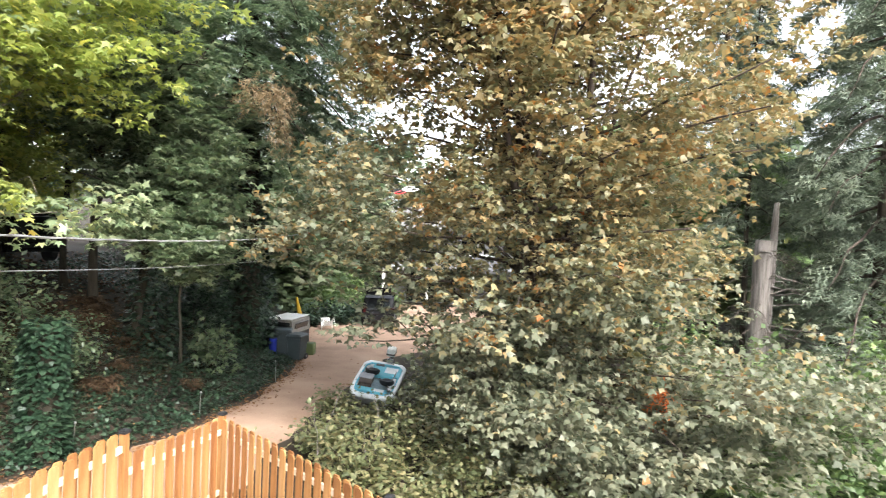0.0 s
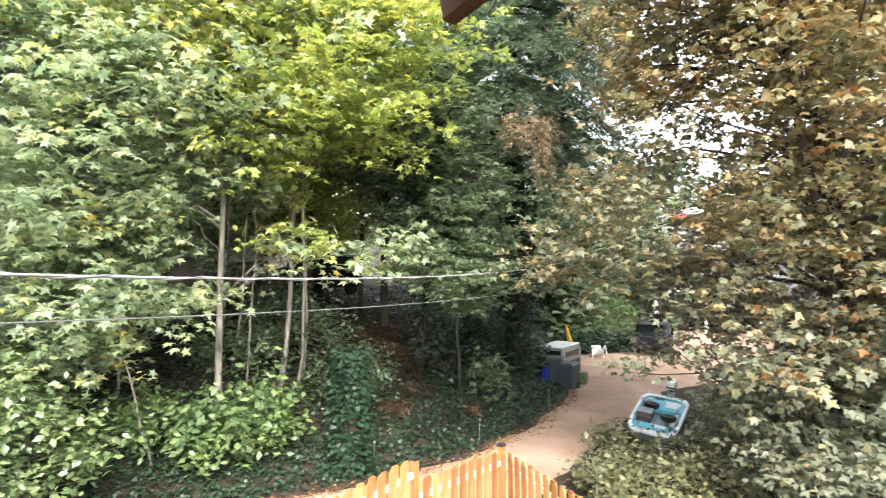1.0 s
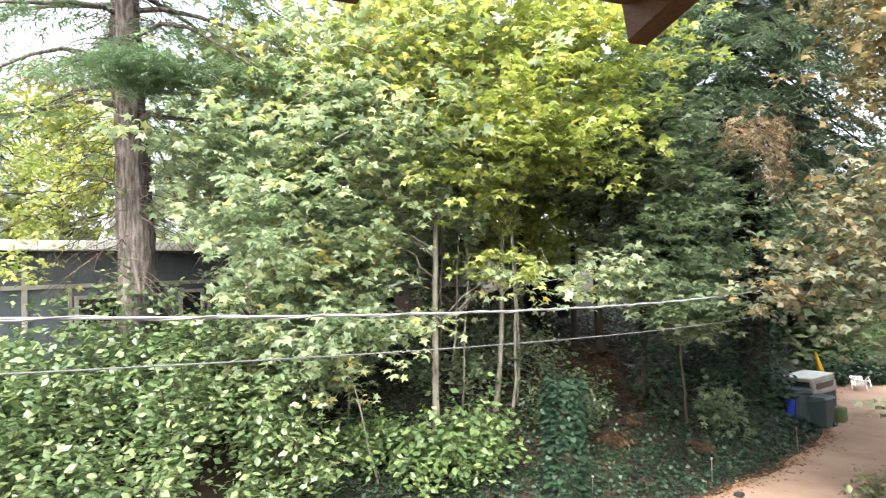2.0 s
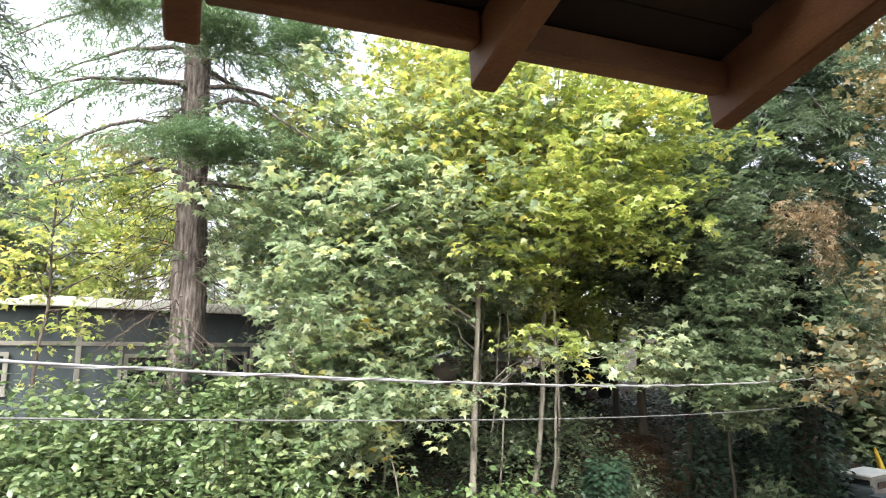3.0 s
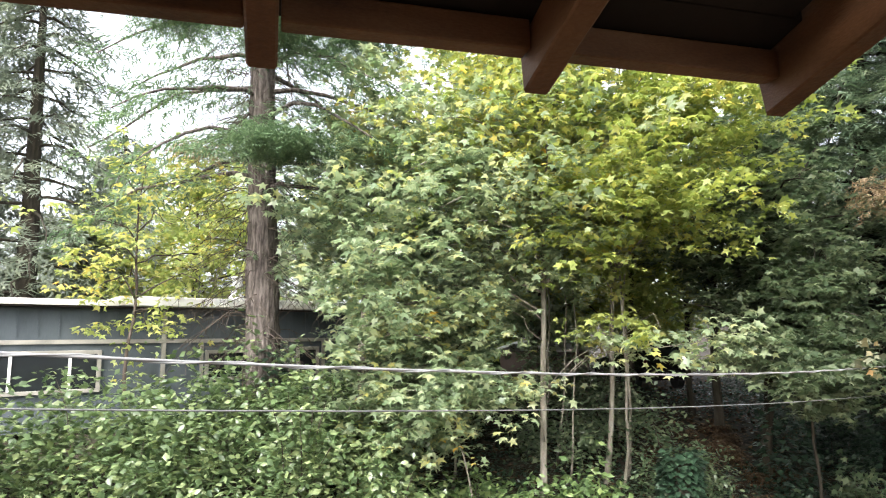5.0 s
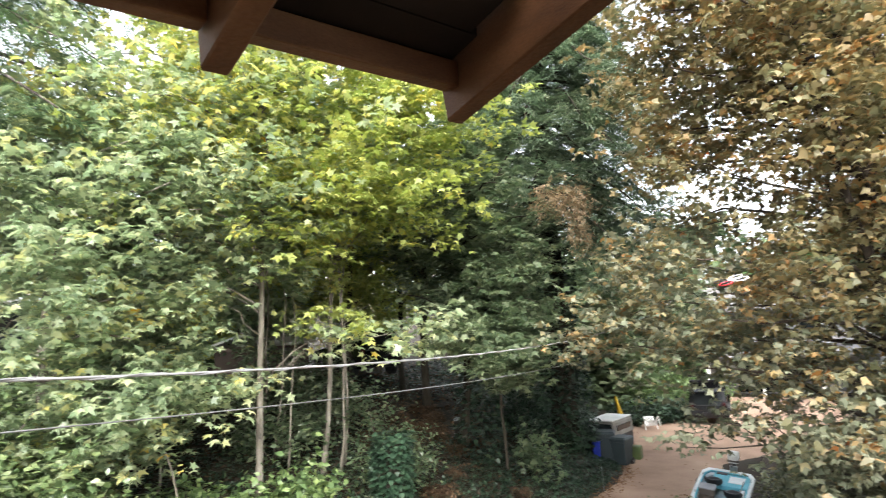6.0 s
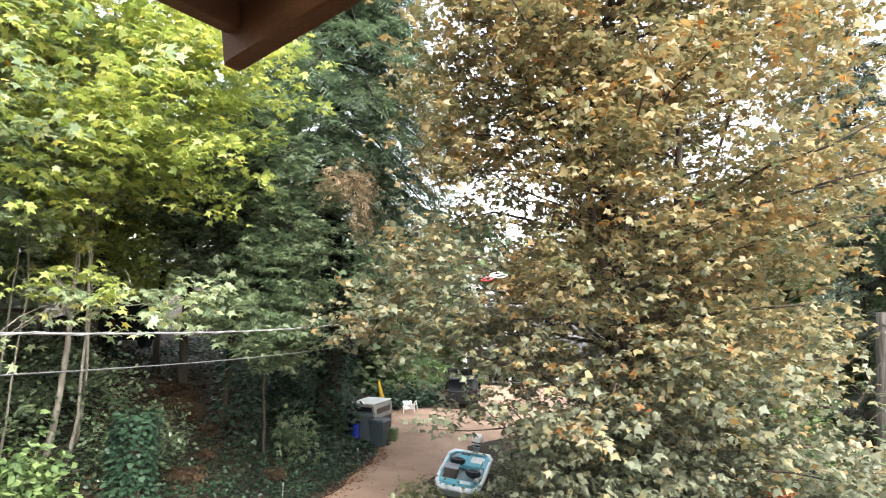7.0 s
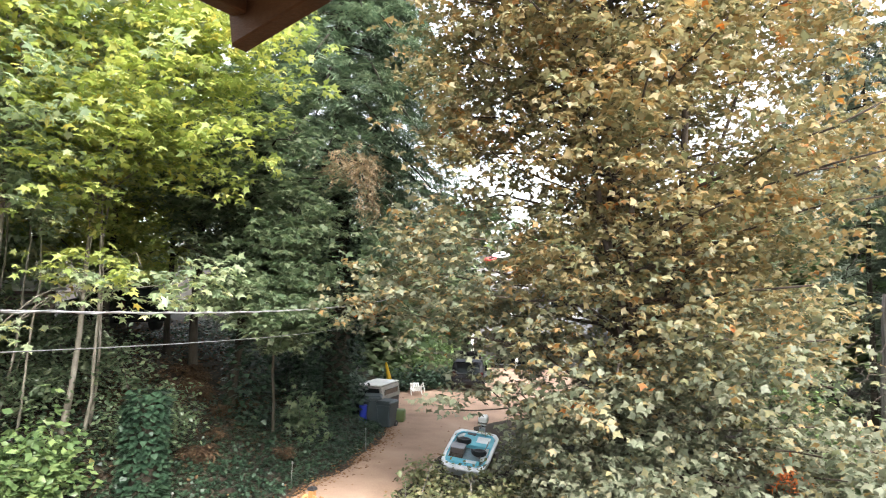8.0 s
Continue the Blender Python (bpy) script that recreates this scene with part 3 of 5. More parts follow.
def maple(base, top, radius, crown, boughs, per_bough, leaf, material, bark, label, reach_low=0.25, spare=None, sub=26, flat=0.5, shape=MAPLE, tilt=0.42, extra=None, yellow=None, limbs=True, second=None, droop=0.6):
    """A broad-leaved tree. crown: centre, half-widths and height span of the bough tips; leaves hang in flat sprays round the outer limbs."""
    base = np.array([base[0], base[1], float(height(base[0], base[1])) - 0.1])
    top = np.array(top, float)
    root = thing("maple_tree", pose(*base), label, "tree")
    tr = trunk_path((0, 0, 0), top - base, 12, 0.05)
    part("trunk", Build().tube(tr, [radius * (1.25 if i == 0 else 1 - 0.8 * i / 11) for i in range(12)], 10), bark, root, smooth=True)
    (cx, cy), (rx, ry), (z0, z1) = crown
    pts, lean, gold = [], [], []
    for k in range(boughs):
        u = (k + rng.uniform(0, 1)) / boughs
        z = z0 + (z1 - z0) * u
        prof = (math.sin(math.pi * min(0.5, 0.18 + u * 0.6)) if u < 0.6 else math.cos((u - 0.6) / 0.4 * 1.25))
        a = k * 2.39996 + rng.uniform(-0.35, 0.35)
        q = rng.uniform(0.72, 1.05) if k % 4 else rng.uniform(0.25, 0.6)
        tip = np.array([cx + rx * prof * q * math.cos(a), cy + ry * prof * q * math.sin(a), z])
        if spare is not None and spare(tip):
            continue
        hz = max(0.05, min(0.95, (z - base[2] - reach_low * np.hypot(*(tip - top)[:2])) / (top[2] - base[2])))
        i = hz * 11
        st = tr[int(i)] + (tr[min(11, int(i) + 1)] - tr[int(i)]) * (i % 1)
        limb = curve(st, tip - base, rng.uniform(0.0, 0.5), 7, 0.045)
        if limbs:
            part("limb", Build().tube(limb, [radius * (0.30 if radius < 0.3 else 0.17) * (1 - 0.82 * j / 6) * (1 - 0.5 * u) + 0.008 for j in range(7)], 5), bark, root, smooth=True)
        length = np.linalg.norm(tip - base - st)
        n_sub = max(4, int(sub * min(1.6, length / 4.5 + 0.3)))
        t = rng.uniform(0.32, 1.08, n_sub) ** 0.8
        along = st + (limb[-1] - st) * t[:, None]
        r = 0.30 + 0.5 * t
        c = along + rng.normal(size=(n_sub, 3)) * np.array([1, 1, 0.8]) * (r * 0.85)[:, None]
        m = per_bough // (n_sub * 6) + 1
        q = (c[:, None] + rng.normal(size=(n_sub, m, 3)) * np.array([0.36, 0.36, 0.36 * flat])).reshape(-1, 3)
        rosette(q, leaf, pts, lean)
    own = sum(len(q) for q in pts)
    if extra is not None:
        for tip, r, n in extra:
            q = np.array(tip) - base + rng.normal(size=(max(2, n // 12), 3)) * np.array([r, r, r * 0.55])
            q = (q[:, None] + rng.normal(size=(len(q), 3, 3)) * np.array([0.3, 0.3, 0.12])).reshape(-1, 3)
            rosette(q, leaf, pts, lean)
            st = tr[min(11, max(1, int((tip[2] - base[2]) / (top[2] - base[2]) * 11)))]
            part("limb", Build().tube(curve(st - np.array([0, 0, 0.5]), np.array(tip) - base, 0.45, 7, 0.09), [(0.010 + 0.08 * radius) * (1 - 0.75 * j / 6) for j in range(7)], 5), bark, root, smooth=True)
    pts, lean = np.concatenate(pts), np.concatenate(lean)
    if spare is not None:
        k = np.array([not spare(p + base) or i >= own for i, p in enumerate(pts)])
        pts, lean = pts[k], lean[k]
    head = lean + rng.normal(size=lean.shape) * 0.25
    head[:, 2] = 0
    head /= np.linalg.norm(head, axis=1)[:, None] + 1e-6
    if yellow is not None:
        y = yellow(pts + base)
        leaves("crown", pts[y], leaf, shape, second or M_yellow, root, tilt, droop, head[y], "differently coloured lower leaves" if second else "yellowing upper leaves")
        pts, head = pts[~y], head[~y]
    leaves("crown", pts, leaf, shape, material, root, tilt, droop, head)
    return root


# the large autumn maple beside the drive
def open_below(p):
    """The crown is raised over the drive and the boat, and thin where its inner limbs show."""
    side = p[0] < -0.25 - 0.06 * (p[1] - 15)
    hole = ((p[0] + 0.9) / 1.7) ** 2 + ((p[2] - 7.9) / 1.7) ** 2 < 1
    if (p[0] - -1.26) ** 2 / 0.16 + (p[2] - 3.20) ** 2 / 0.07 < 1:
        return True
    if p[2] > 6.3 and p[0] < -2.5 + 0.4 * np.sin(p[2] * 2 + p[1] * 3):
        return True
    if p[1] > 11 and p[0] > (0.475 if 2.2 < p[2] < 6.6 else 0.58) * p[1] + 0.5 * np.sin(p[2] * 2.3 + p[1] * 3):
        return True
    return (side and p[2] < 2.75 + 0.25 * np.sin(p[1] * 3 + p[0] * 5)) or (hole and np.sin(p[0] * 9 + p[2] * 7 + p[1] * 5) > 0.1)


def low_sage(p):
    return (p[:, 2] < 3.9 + rng.normal(size=len(p)) * 1.5) | ((p[:, 0] < -0.5) & (p[:, 2] < 7) & (rng.uniform(0, 1, len(p)) < 0.5))


autumn = maple((2.45, 15.6), (0.9, 14.8, 19.0), 0.30, ((2.7, 14.6), (5.7, 4.6), (-0.8, 18.5)), 190, 800, 0.14, M_autumn, M_bark,
      "large maple with mottled sage green, yellow and rust autumn leaves", spare=open_below, sub=24, tilt=0.5, droop=0.6, flat=0.5, shape=LOBED, yellow=low_sage, second=M_sage,
      extra=[((-3.4, 13.0, 4.4), 0.35, 260), ((-2.6, 13.2, 5.0), 0.5, 420), ((-2.3, 13.6, 5.9), 0.5, 380), ((-1.4, 13.4, 4.6), 0.55, 420), ((-0.9, 13.8, 2.85), 0.24, 110), ((-1.5, 13.6, 2.75), 0.18, 80), ((-1.9, 13.5, 2.45), 0.12, 50),
             ((3.0, 10.9, 1.0), 0.8, 700), ((4.8, 11.0, 0.8), 0.8, 700), ((6.4, 11.6, 1.2), 0.8, 700), ((1.6, 11.4, 1.6), 0.7, 500), ((5.6, 10.8, 2.2), 0.7, 500), ((-1.6, 14.2, 12.4), 0.7, 380), ((-0.8, 13.6, 12.8), 0.8, 420), ((-1.9, 14.4, 8.6), 0.5, 240), ((-1.7, 13.6, 9.2), 0.5, 380), ((-1.5, 13.4, 7.9), 0.5, 340), ((-1.9, 14.0, 10.3), 0.55, 380), ((-0.9, 13.2, 9.2), 0.7, 420), ((-1.5, 14.2, 6.7), 0.5, 200), ((0.3, 13.0, 10.2), 0.7, 420), ((-1.3, 14.2, 11.4), 0.6, 420), ((-1.0, 14.6, 8.3), 0.9, 330), ((0.3, 14.6, 7.7), 0.9, 330), ((-0.3, 13.8, 9.8), 0.8, 300), ((1.1, 14.0, 8.9), 0.8, 300), ((0.4, 13.6, 2.4), 0.45, 350), ((0.9, 12.8, 1.3), 0.5, 350), ((0.3, 14.6, 1.3), 0.35, 200), ((8.0, 13.0, 1.8), 0.9, 600), ((7.4, 12.0, 1.5), 0.8, 600), ((2.2, 10.4, 0.2), 0.8, 500), ((4.0, 10.2, 0.1), 0.8, 500)])


for e, r in (((-1.9, -1.9, 13.0), 0.15), ((0.9, -1.4, 14.0), 0.14), ((-0.4, -2.0, 12.0), 0.11), ((2.2, -0.8, 11.0), 0.1)):
    part("trunk", Build().tube(trunk_path((0, 0, 0.4), e, 10, 0.07), [r * (1 - 0.08 * j) for j in range(10)], 8), M_bark, autumn, smooth=True)
part("mossy_limb", Build().tube(curve((1.6, -1.4, 3.2), (3.6, -1.7, 1.5), 0.1, 8, 0.03), [0.13 * (1 - 0.06 * j) for j in range(8)], 9), M_moss, autumn, "yellow-green mossy fallen limb", True)


# the green maples on the bank
def see_under(p):
    return (p[0] > -5.2 and p[2] < 9) or (p[0] < -9.0 and p[2] < 6.6 + 0.6 * np.sin(p[0] * 3 + p[1] * 2)) or p[2] < 4.9 + 0.4 * np.sin(p[0] * 4 + p[1] * 3)


def thin_low(p):
    return p[2] < 6.3 + 0.7 * np.sin(p[0] * 2.1 + p[1]) + 0.5 * np.sin(p[0] * 5 + p[1] * 4) or p[0] > -5.4


def house_gap(p):
    return p[1] < 7.4 and p[0] < -11.4 and 3.9 < p[2] < 6.3 + 0.3 * np.sin(p[1] * 4)


def top_yellow(p):
    return (p[:, 2] > 8.6 + rng.normal(size=len(p)) * 1.0) & (rng.uniform(0, 1, len(p)) < 0.75)


maple((-10.35, 11.0), (-9.9, 10.9, 13.2), 0.085, ((-10.4, 10.2), (3.2, 3.0), (5.8, 13.0)), 46, 400, 0.165, M_green, M_bark_pale,
      "slender green maple with yellow leaves near its top", shape=PALM, spare=thin_low, sub=14, yellow=top_yellow,
      extra=[((-9.6, 9.6, 4.2), 0.5, 240), ((-10.6, 9.2, 5.6), 0.6, 300), ((-8.0, 11.2, 5.0), 0.45, 120), ((-7.2, 11.9, 4.9), 0.5, 150), ((-6.5, 12.3, 4.8), 0.4, 150)])
maple((-10.1, 12.9), (-9.2, 13.4, 14.0), 0.07, ((-8.9, 12.6), (3.0, 2.8), (6.4, 13.8)), 30, 280, 0.17, M_lime, M_bark_pale,
      "slender maple with yellow-green leaves on the bank", shape=PALM, spare=thin_low, sub=14,
      extra=[((-8.1, 10.6, 8.0), 0.5, 210), ((-7.2, 11.6, 7.9), 0.5, 210), ((-8.4, 10.2, 7.0), 0.5, 210), ((-7.4, 11.0, 8.6), 0.5, 210), ((-6.9, 12.1, 7.8), 0.5, 210), ((-6.7, 12.5, 10.2), 0.7, 320), ((-6.6, 13.4, 9.4), 0.7, 320), ((-7.2, 12.2, 10.3), 0.7, 320), ((-6.5, 13.6, 10.7), 0.7, 320), ((-6.6, 12.2, 10.1), 0.7, 320), ((-6.5, 13.2, 9.2), 0.7, 320), ((-8.6, 11.0, 5.3), 0.35, 60), ((-7.6, 11.6, 5.3), 0.4, 60)])
for x, y, dx, dy, r, h in ((-9.75, 13.1, 0.35, 0.1, 0.055, 11.5), (-11.2, 12.4, -0.1, 0.5, 0.045, 10.5), (-10.6, 12.2, 0.2, 0.3, 0.035, 11.0), (-11.9, 9.6, -0.3, 0.0, 0.045, 10.0), (-9.9, 13.5, -0.3, 0.3, 0.05, 11.0), (-12.3, 13.2, 0.2, 0.4, 0.045, 10.5)):
    maple((x, y), (x + dx, y + dy, h), r * 0.75, ((x + dx, y + dy), (1.8, 1.8), (7.6, h)), 10, 180, 0.165, M_green, M_bark_pale, "thin pale-barked maple sapling on the bank", spare=thin_low, sub=12, shape=PALM)
maple((-13.2, 7.8), (-12.0, 7.6, 10.6), 0.1, ((-11.9, 8.2), (2.7, 2.6), (3.2, 10.2)), 52, 480, 0.175, M_green, M_bark_pale,
      "broad green maple with large drooping leaves above the laurels", shape=PALM, sub=14, spare=house_gap,
      extra=[((-10.2, 8.3, 4.2), 0.5, 300), ((-10.6, 7.6, 3.6), 0.5, 300), ((-10.9, 8.3, 5.4), 0.5, 300)])
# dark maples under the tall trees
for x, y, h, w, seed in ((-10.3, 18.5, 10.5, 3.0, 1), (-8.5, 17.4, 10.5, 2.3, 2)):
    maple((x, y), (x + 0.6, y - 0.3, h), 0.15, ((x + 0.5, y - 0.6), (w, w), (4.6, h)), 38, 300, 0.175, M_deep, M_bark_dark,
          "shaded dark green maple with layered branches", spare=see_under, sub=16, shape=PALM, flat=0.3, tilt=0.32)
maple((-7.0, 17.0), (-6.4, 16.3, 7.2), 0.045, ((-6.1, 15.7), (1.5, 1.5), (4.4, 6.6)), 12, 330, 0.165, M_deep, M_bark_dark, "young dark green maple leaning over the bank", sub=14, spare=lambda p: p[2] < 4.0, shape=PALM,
      extra=[((-6.2, 13.2, 4.7), 0.45, 380), ((-5.6, 13.2, 4.4), 0.4, 400), ((-5.15, 13.4, 4.2), 0.3, 260), ((-5.4, 13.6, 3.8), 0.28, 200)])


def conifer(base, h, radius, crown_from, spread, whorls, material, bark, label, droop=0.35, per=120, size=0.5, dead=0, lean=(0, 0), bare=0, skip=None):
    base = np.array([base[0], base[1], float(height(base[0], base[1])) - 0.1])
    root = thing("fir_tree", pose(*base), label, "tree")
    tr = trunk_path((0, 0, 0), (lean[0], lean[1], h), 12, 0.03)
    body = Build()
    if radius < 0.36:
        body.tube(tr, [radius * (1.2 if i == 0 else 1 - 0.88 * i / 11) for i in range(12)], 12)
    else:
        z = np.linspace(0, 11, 120)
        fine = np.stack([np.interp(z, range(12), tr[:, q]) for q in range(3)], 1)
        body.tube(fine, (radius * (1.0 - 0.08 * z + 0.2 * np.exp(-z * 3))).tolist(), 34)
        v = np.array(body.v).reshape(120, 34, 3)
        ridge = 0.022 * np.sin(np.arange(34) * 2.6 + 0.8 * np.sin(z * 9)[:, None]) + 0.016 * rng.normal(size=(120, 34))
        v += (v - fine[:, None]) * (ridge / radius)[..., None] * 1.6
        body.v = [tuple(q) for q in v.reshape(-1, 3)]
    part("trunk", body, bark, root, smooth=True)
    pts, head = [], []
    for k in range(whorls):
        u = (k + rng.uniform(0, 1)) / whorls
        z = crown_from + (h - crown_from) * u
        a = k * 2.39996 + rng.uniform(-0.4, 0.4)
        d = np.array([math.cos(a), math.sin(a), 0])
        length = spread * (1 - u) ** 0.7 * rng.uniform(0.7, 1.1) + 0.3
        i = min(10.99, z / h * 11)
        st = tr[int(i)] + (tr[int(i) + 1] - tr[int(i)]) * (i % 1)
        tip = st + d * length + np.array([0, 0, -droop * length])
        if skip is not None and skip(tip + base):
            continue
        limb = curve(st, tip, 0.12 * length, 7, 0.05)
        part("branch", Build().tube(limb, [radius * 0.16 * (1 - 0.85 * j / 6) + 0.006 for j in range(7)], 5), bark, root, smooth=True)
        n = int(per * (0.35 + length / spread) * (0.6 if k < bare else 1))
        t = rng.uniform(0.18, 1.05, n)
        j = np.clip(t * 6, 0, 5.99)
        on = limb[j.astype(int)] + (limb[j.astype(int) + 1] - limb[j.astype(int)]) * (j % 1)[:, None]
        side = np.array([-d[1], d[0], 0])
        s = rng.normal(size=n) * 0.16 * length * (1.1 - 0.5 * t)
        on = on + side * s[:, None] + np.array([0, 0, -1]) * (np.abs(rng.normal(size=n)) * 0.18 + np.abs(s) * 0.25)[:, None]
        pts.append(on)
        hd = d * 0.8 + side * np.sign(s)[:, None] * 0.7 + rng.normal(size=(n, 3)) * 0.25
        hd[:, 2] = 0
        head.append(hd / np.linalg.norm(hd, axis=1)[:, None])
    pts, head = np.concatenate(pts), np.concatenate(head)
    leaves("needles", pts, size, SPRAY, material, root, 0.35, 0.8, head)
    return root


fir = conifer((-14.5, 6.18), 26, 0.41, 6.2, 4.4, 84, M_fir, M_bark_fir, "tall fir with a thick shaggy trunk and drooping boughs", per=150, size=0.5, bare=24, lean=(0, -0.6))
for x, y, z, r in ((-12.2, 5.2, 9.3, 0.50), (-12.1, 5.7, 9.3, 0.45), (-11.7, 5.2, 11.5, 0.45), (-11.4, 6.9, 11.8, 0.50), (-13.0, 3.4, 11.9, 0.40)):
    q = rng.normal(size=(int(2200 * r), 3)) * np.array([r, r, 0.32 * r])
    q[:, 2] -= 0.25 * np.hypot(q[:, 0], q[:, 1])
    leaves("needles", q + np.array([x, y, z]) - np.array(fir.location), 0.3, SPRAY, M_fir, fir, 0.35, 0.8)
conifer((-6.8, 21.9), 27, 0.42, 7.6, 4.9, 150, M_fir_dark, M_bark_dark, "tall dark conifer with hanging boughs over the bank", per=250, size=0.62, droop=0.62)
conifer((13.5, 19.5), 24, 0.35, 3.5, 4.2, 80, M_spruce, M_bark, "spruce with drooping grey-green boughs", per=220, size=0.65, droop=0.6)
conifer((10.4, 21.5), 15, 0.12, 5.2, 2.4, 34, M_spruce, M_bark_dark, "thin spruce beside the dead trunk", per=150, size=0.55, droop=0.5, bare=8)
for x, y, h in ((19, 27, 24), (14.5, 34, 22)):
    conifer((x, y), h, 0.35, 3.0, 4.4, 56, M_spruce, M_bark, "grey-green spruce in the wood behind", per=100, size=0.95, droop=0.5)
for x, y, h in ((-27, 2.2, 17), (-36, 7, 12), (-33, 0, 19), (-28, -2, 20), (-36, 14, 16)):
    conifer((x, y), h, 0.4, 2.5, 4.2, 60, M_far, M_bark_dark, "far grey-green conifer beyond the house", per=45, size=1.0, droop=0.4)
for x, y, h, w in ((-24, 20, 13, 4.5), (-14, 36, 9, 4.5), (2, 47, 9, 5), (-5, 48, 11, 5), (12, 40, 12, 5), (20, 32, 9, 4.5), (14.5, 30, 9, 4.0), (18, 40, 11, 5), (9, 34, 10, 4.5)):
    maple((x, y), (x, y, h), 0.25, ((x, y), (w, w), (1.5, h)), 22, 110, 0.62, M_deep if x < 0 else M_shrub, M_bark_dark, "broad-leaved tree in the wood behind", sub=14, flat=0.8, shape=HEART)
for x, y, h, w, m in ((-27, 8.2, 12.5, 3.4, M_lime), (-26, 13.5, 12.5, 3.4, M_green), (-31, 4.6, 10.5, 2.4, M_willow), (-18.6, 18.5, 10.5, 3.0, M_lime), (-16.0, 23.5, 11.0, 3.2, M_lime), (-14.4, 15.4, 13.0, 2.6, M_green)):
    maple((x, y), (x, y, h), 0.16, ((x, y), (w, w), (5.0, h)), 30, 200, 0.3, m, M_bark, "bright yellow-green tree in the wood behind", sub=16)


for x, y, h, w in ((-9.5, 37.0, 9.0, 3.4), (-6.6, 40.5, 8.5, 3.4), (-12.5, 31.0, 11, 3.6), (-8.4, 33.5, 6.5, 2.4), (7.5, 44.0, 9.0, 4.0)):
    maple((x, y), (x, y, h), 0.2, ((x, y), (w, w), (0.6, h)), 28, 110, 0.46, M_deep, M_bark_dark, "leafy tree at the end of the yard", sub=12, flat=0.8, shape=HEART)


maple((-15.3, 3.3), (-15.5, 3.6, 9.4), 0.05, ((-15.5, 3.7), (1.5, 1.5), (5.4, 9.4)), 14, 110, 0.17, M_yellow, M_bark, "slender sapling with sparse yellow leaves before the low house", sub=9)
for x, y in ((-12.6, 17.4), (-13.6, 18.8), (-11.8, 19.6), (-14.6, 17.6)):
    maple((x, y), (x + 0.3, y, 12.0), 0.11, ((x + 0.3, y), (1.6, 1.6), (5.6, 12.0)), 14, 190, 0.22, M_lime, M_bark_dark, "dark-stemmed maple with sunlit yellow-green leaves behind the bank", sub=10)


def dead_twigs(x, y, z0, z1, n, reach, label="tangle of fine dead twigs hanging round the fir trunk"):
    b = Build()
    for k in range(n):
        a, z = rng.uniform(0, math.tau), rng.uniform(z0, z1)
        q = np.array([x + 0.3 * math.cos(a), y - 0.02 * (z - 3.6) + 0.3 * math.sin(a), z])
        l = rng.uniform(0.4, 1.0) * reach
        e = q + np.array([math.cos(a) * l, math.sin(a) * l, -rng.uniform(0.2, 0.9) * l])
        c = curve(q, e, 0.12 * l, 6, 0.04)
        b.tube(c, [0.012 * (1 - 0.13 * j) for j in range(6)], 4)
        for m in range(3):
            p = c[2 + m]
            b.tube(curve(p, p + np.array([rng.normal() * 0.25, rng.normal() * 0.25, -rng.uniform(0.2, 0.6)]), 0.02, 4, 0.02), [0.006, 0.005, 0.004, 0.003], 4)
    tagged(part("dead_twigs", b, M_bark), label, "twigs", kind="stuff")


dead_twigs(-14.5, 6.0, 5.0, 14.0, 240, 2.0)
dead_twigs(9.6, 19.0, 2.0, 5.0, 30, 1.6, "bare grey twigs on the dead trunk")
dead_twigs(2.3, 15.2, 1.0, 8.0, 60, 1.3, "thin dead stems hanging round the maple trunk")


# dry ferns and rust brown litter on the bare slope
def dry_fern(x, y, r):
    z = float(height(x, y))
    a = rng.uniform(0, math.tau, 70)
    d = np.stack([np.cos(a), np.sin(a), 0 * a], 1)
    at = np.array([x, y, z + 0.05]) + d * 0.05 + np.array([0, 0, 0.25]) * rng.uniform(0, 1, (70, 1))
    tagged(leaves("dry_fern", at, r, SPRAY, M_dry, None, 0.3, 0.25, d), "dry brown fern clump on the bare slope", "fern", "ferns on the bank")


for k in range(22):
    fx, fy = -9.0 + rng.normal() * 1.1, 17.0 + rng.normal() * 1.8
    dry_fern(min(fx, float(toe(fy)) - 1.2), fy, rng.uniform(0.25, 0.45))
# same dark dry tone here, standing in for shade on the slope
p = scatter(900, (-12, -7.6, 14, 20), lambda x, y: (x < toe(y) - 2.4) & (rng.uniform(0, 1, len(x)) < np.exp(-((x + 9.8) ** 2 + (y - 15.6) ** 2) / 4)))
p[:, 2] += 0.06
tagged(leaves("rust_litter", p, 0.12, HEART, M_dry, tilt=0.35), "rust brown dead leaves on the upper bank", "leaves", kind="stuff")


# ---- dead trunk, dead boughs ----
b = Build()
tz = np.linspace(-1.5, 4.95, 12)
b.tube([(9.55 + 0.02 * z, 19.0, z) for z in tz], [0.31 - 0.005 * i + 0.02 * math.sin(i * 2.1) for i in range(12)], 14)
b.tube([(9.83 + 0.03 * z, 19.1, z) for z in (-1.0, 2.0, 4.4, 5.5, 6.1)], [0.17, 0.15, 0.12, 0.1, 0.07], 9)
snag = tagged(part("snag_tree", b, M_snag, smooth=True), "grey weathered broken dead tree trunk with bare stubs", "dead tree")
for k in range(16):
    z = rng.uniform(1.2, 4.6)
    a = rng.uniform(-1.6, 0.5)
    q = np.array([9.6, 19.0, z])
    e = q + np.array([math.cos(a), math.sin(a), rng.uniform(-0.35, 0.05)]) * rng.uniform(0.7, 3.2)
    part("bare_branch", Build().tube(curve(q, e, 0.1, 6, 0.05), [0.035 * (1 - 0.8 * j / 5) for j in range(6)], 5), M_snag, snag, smooth=True)


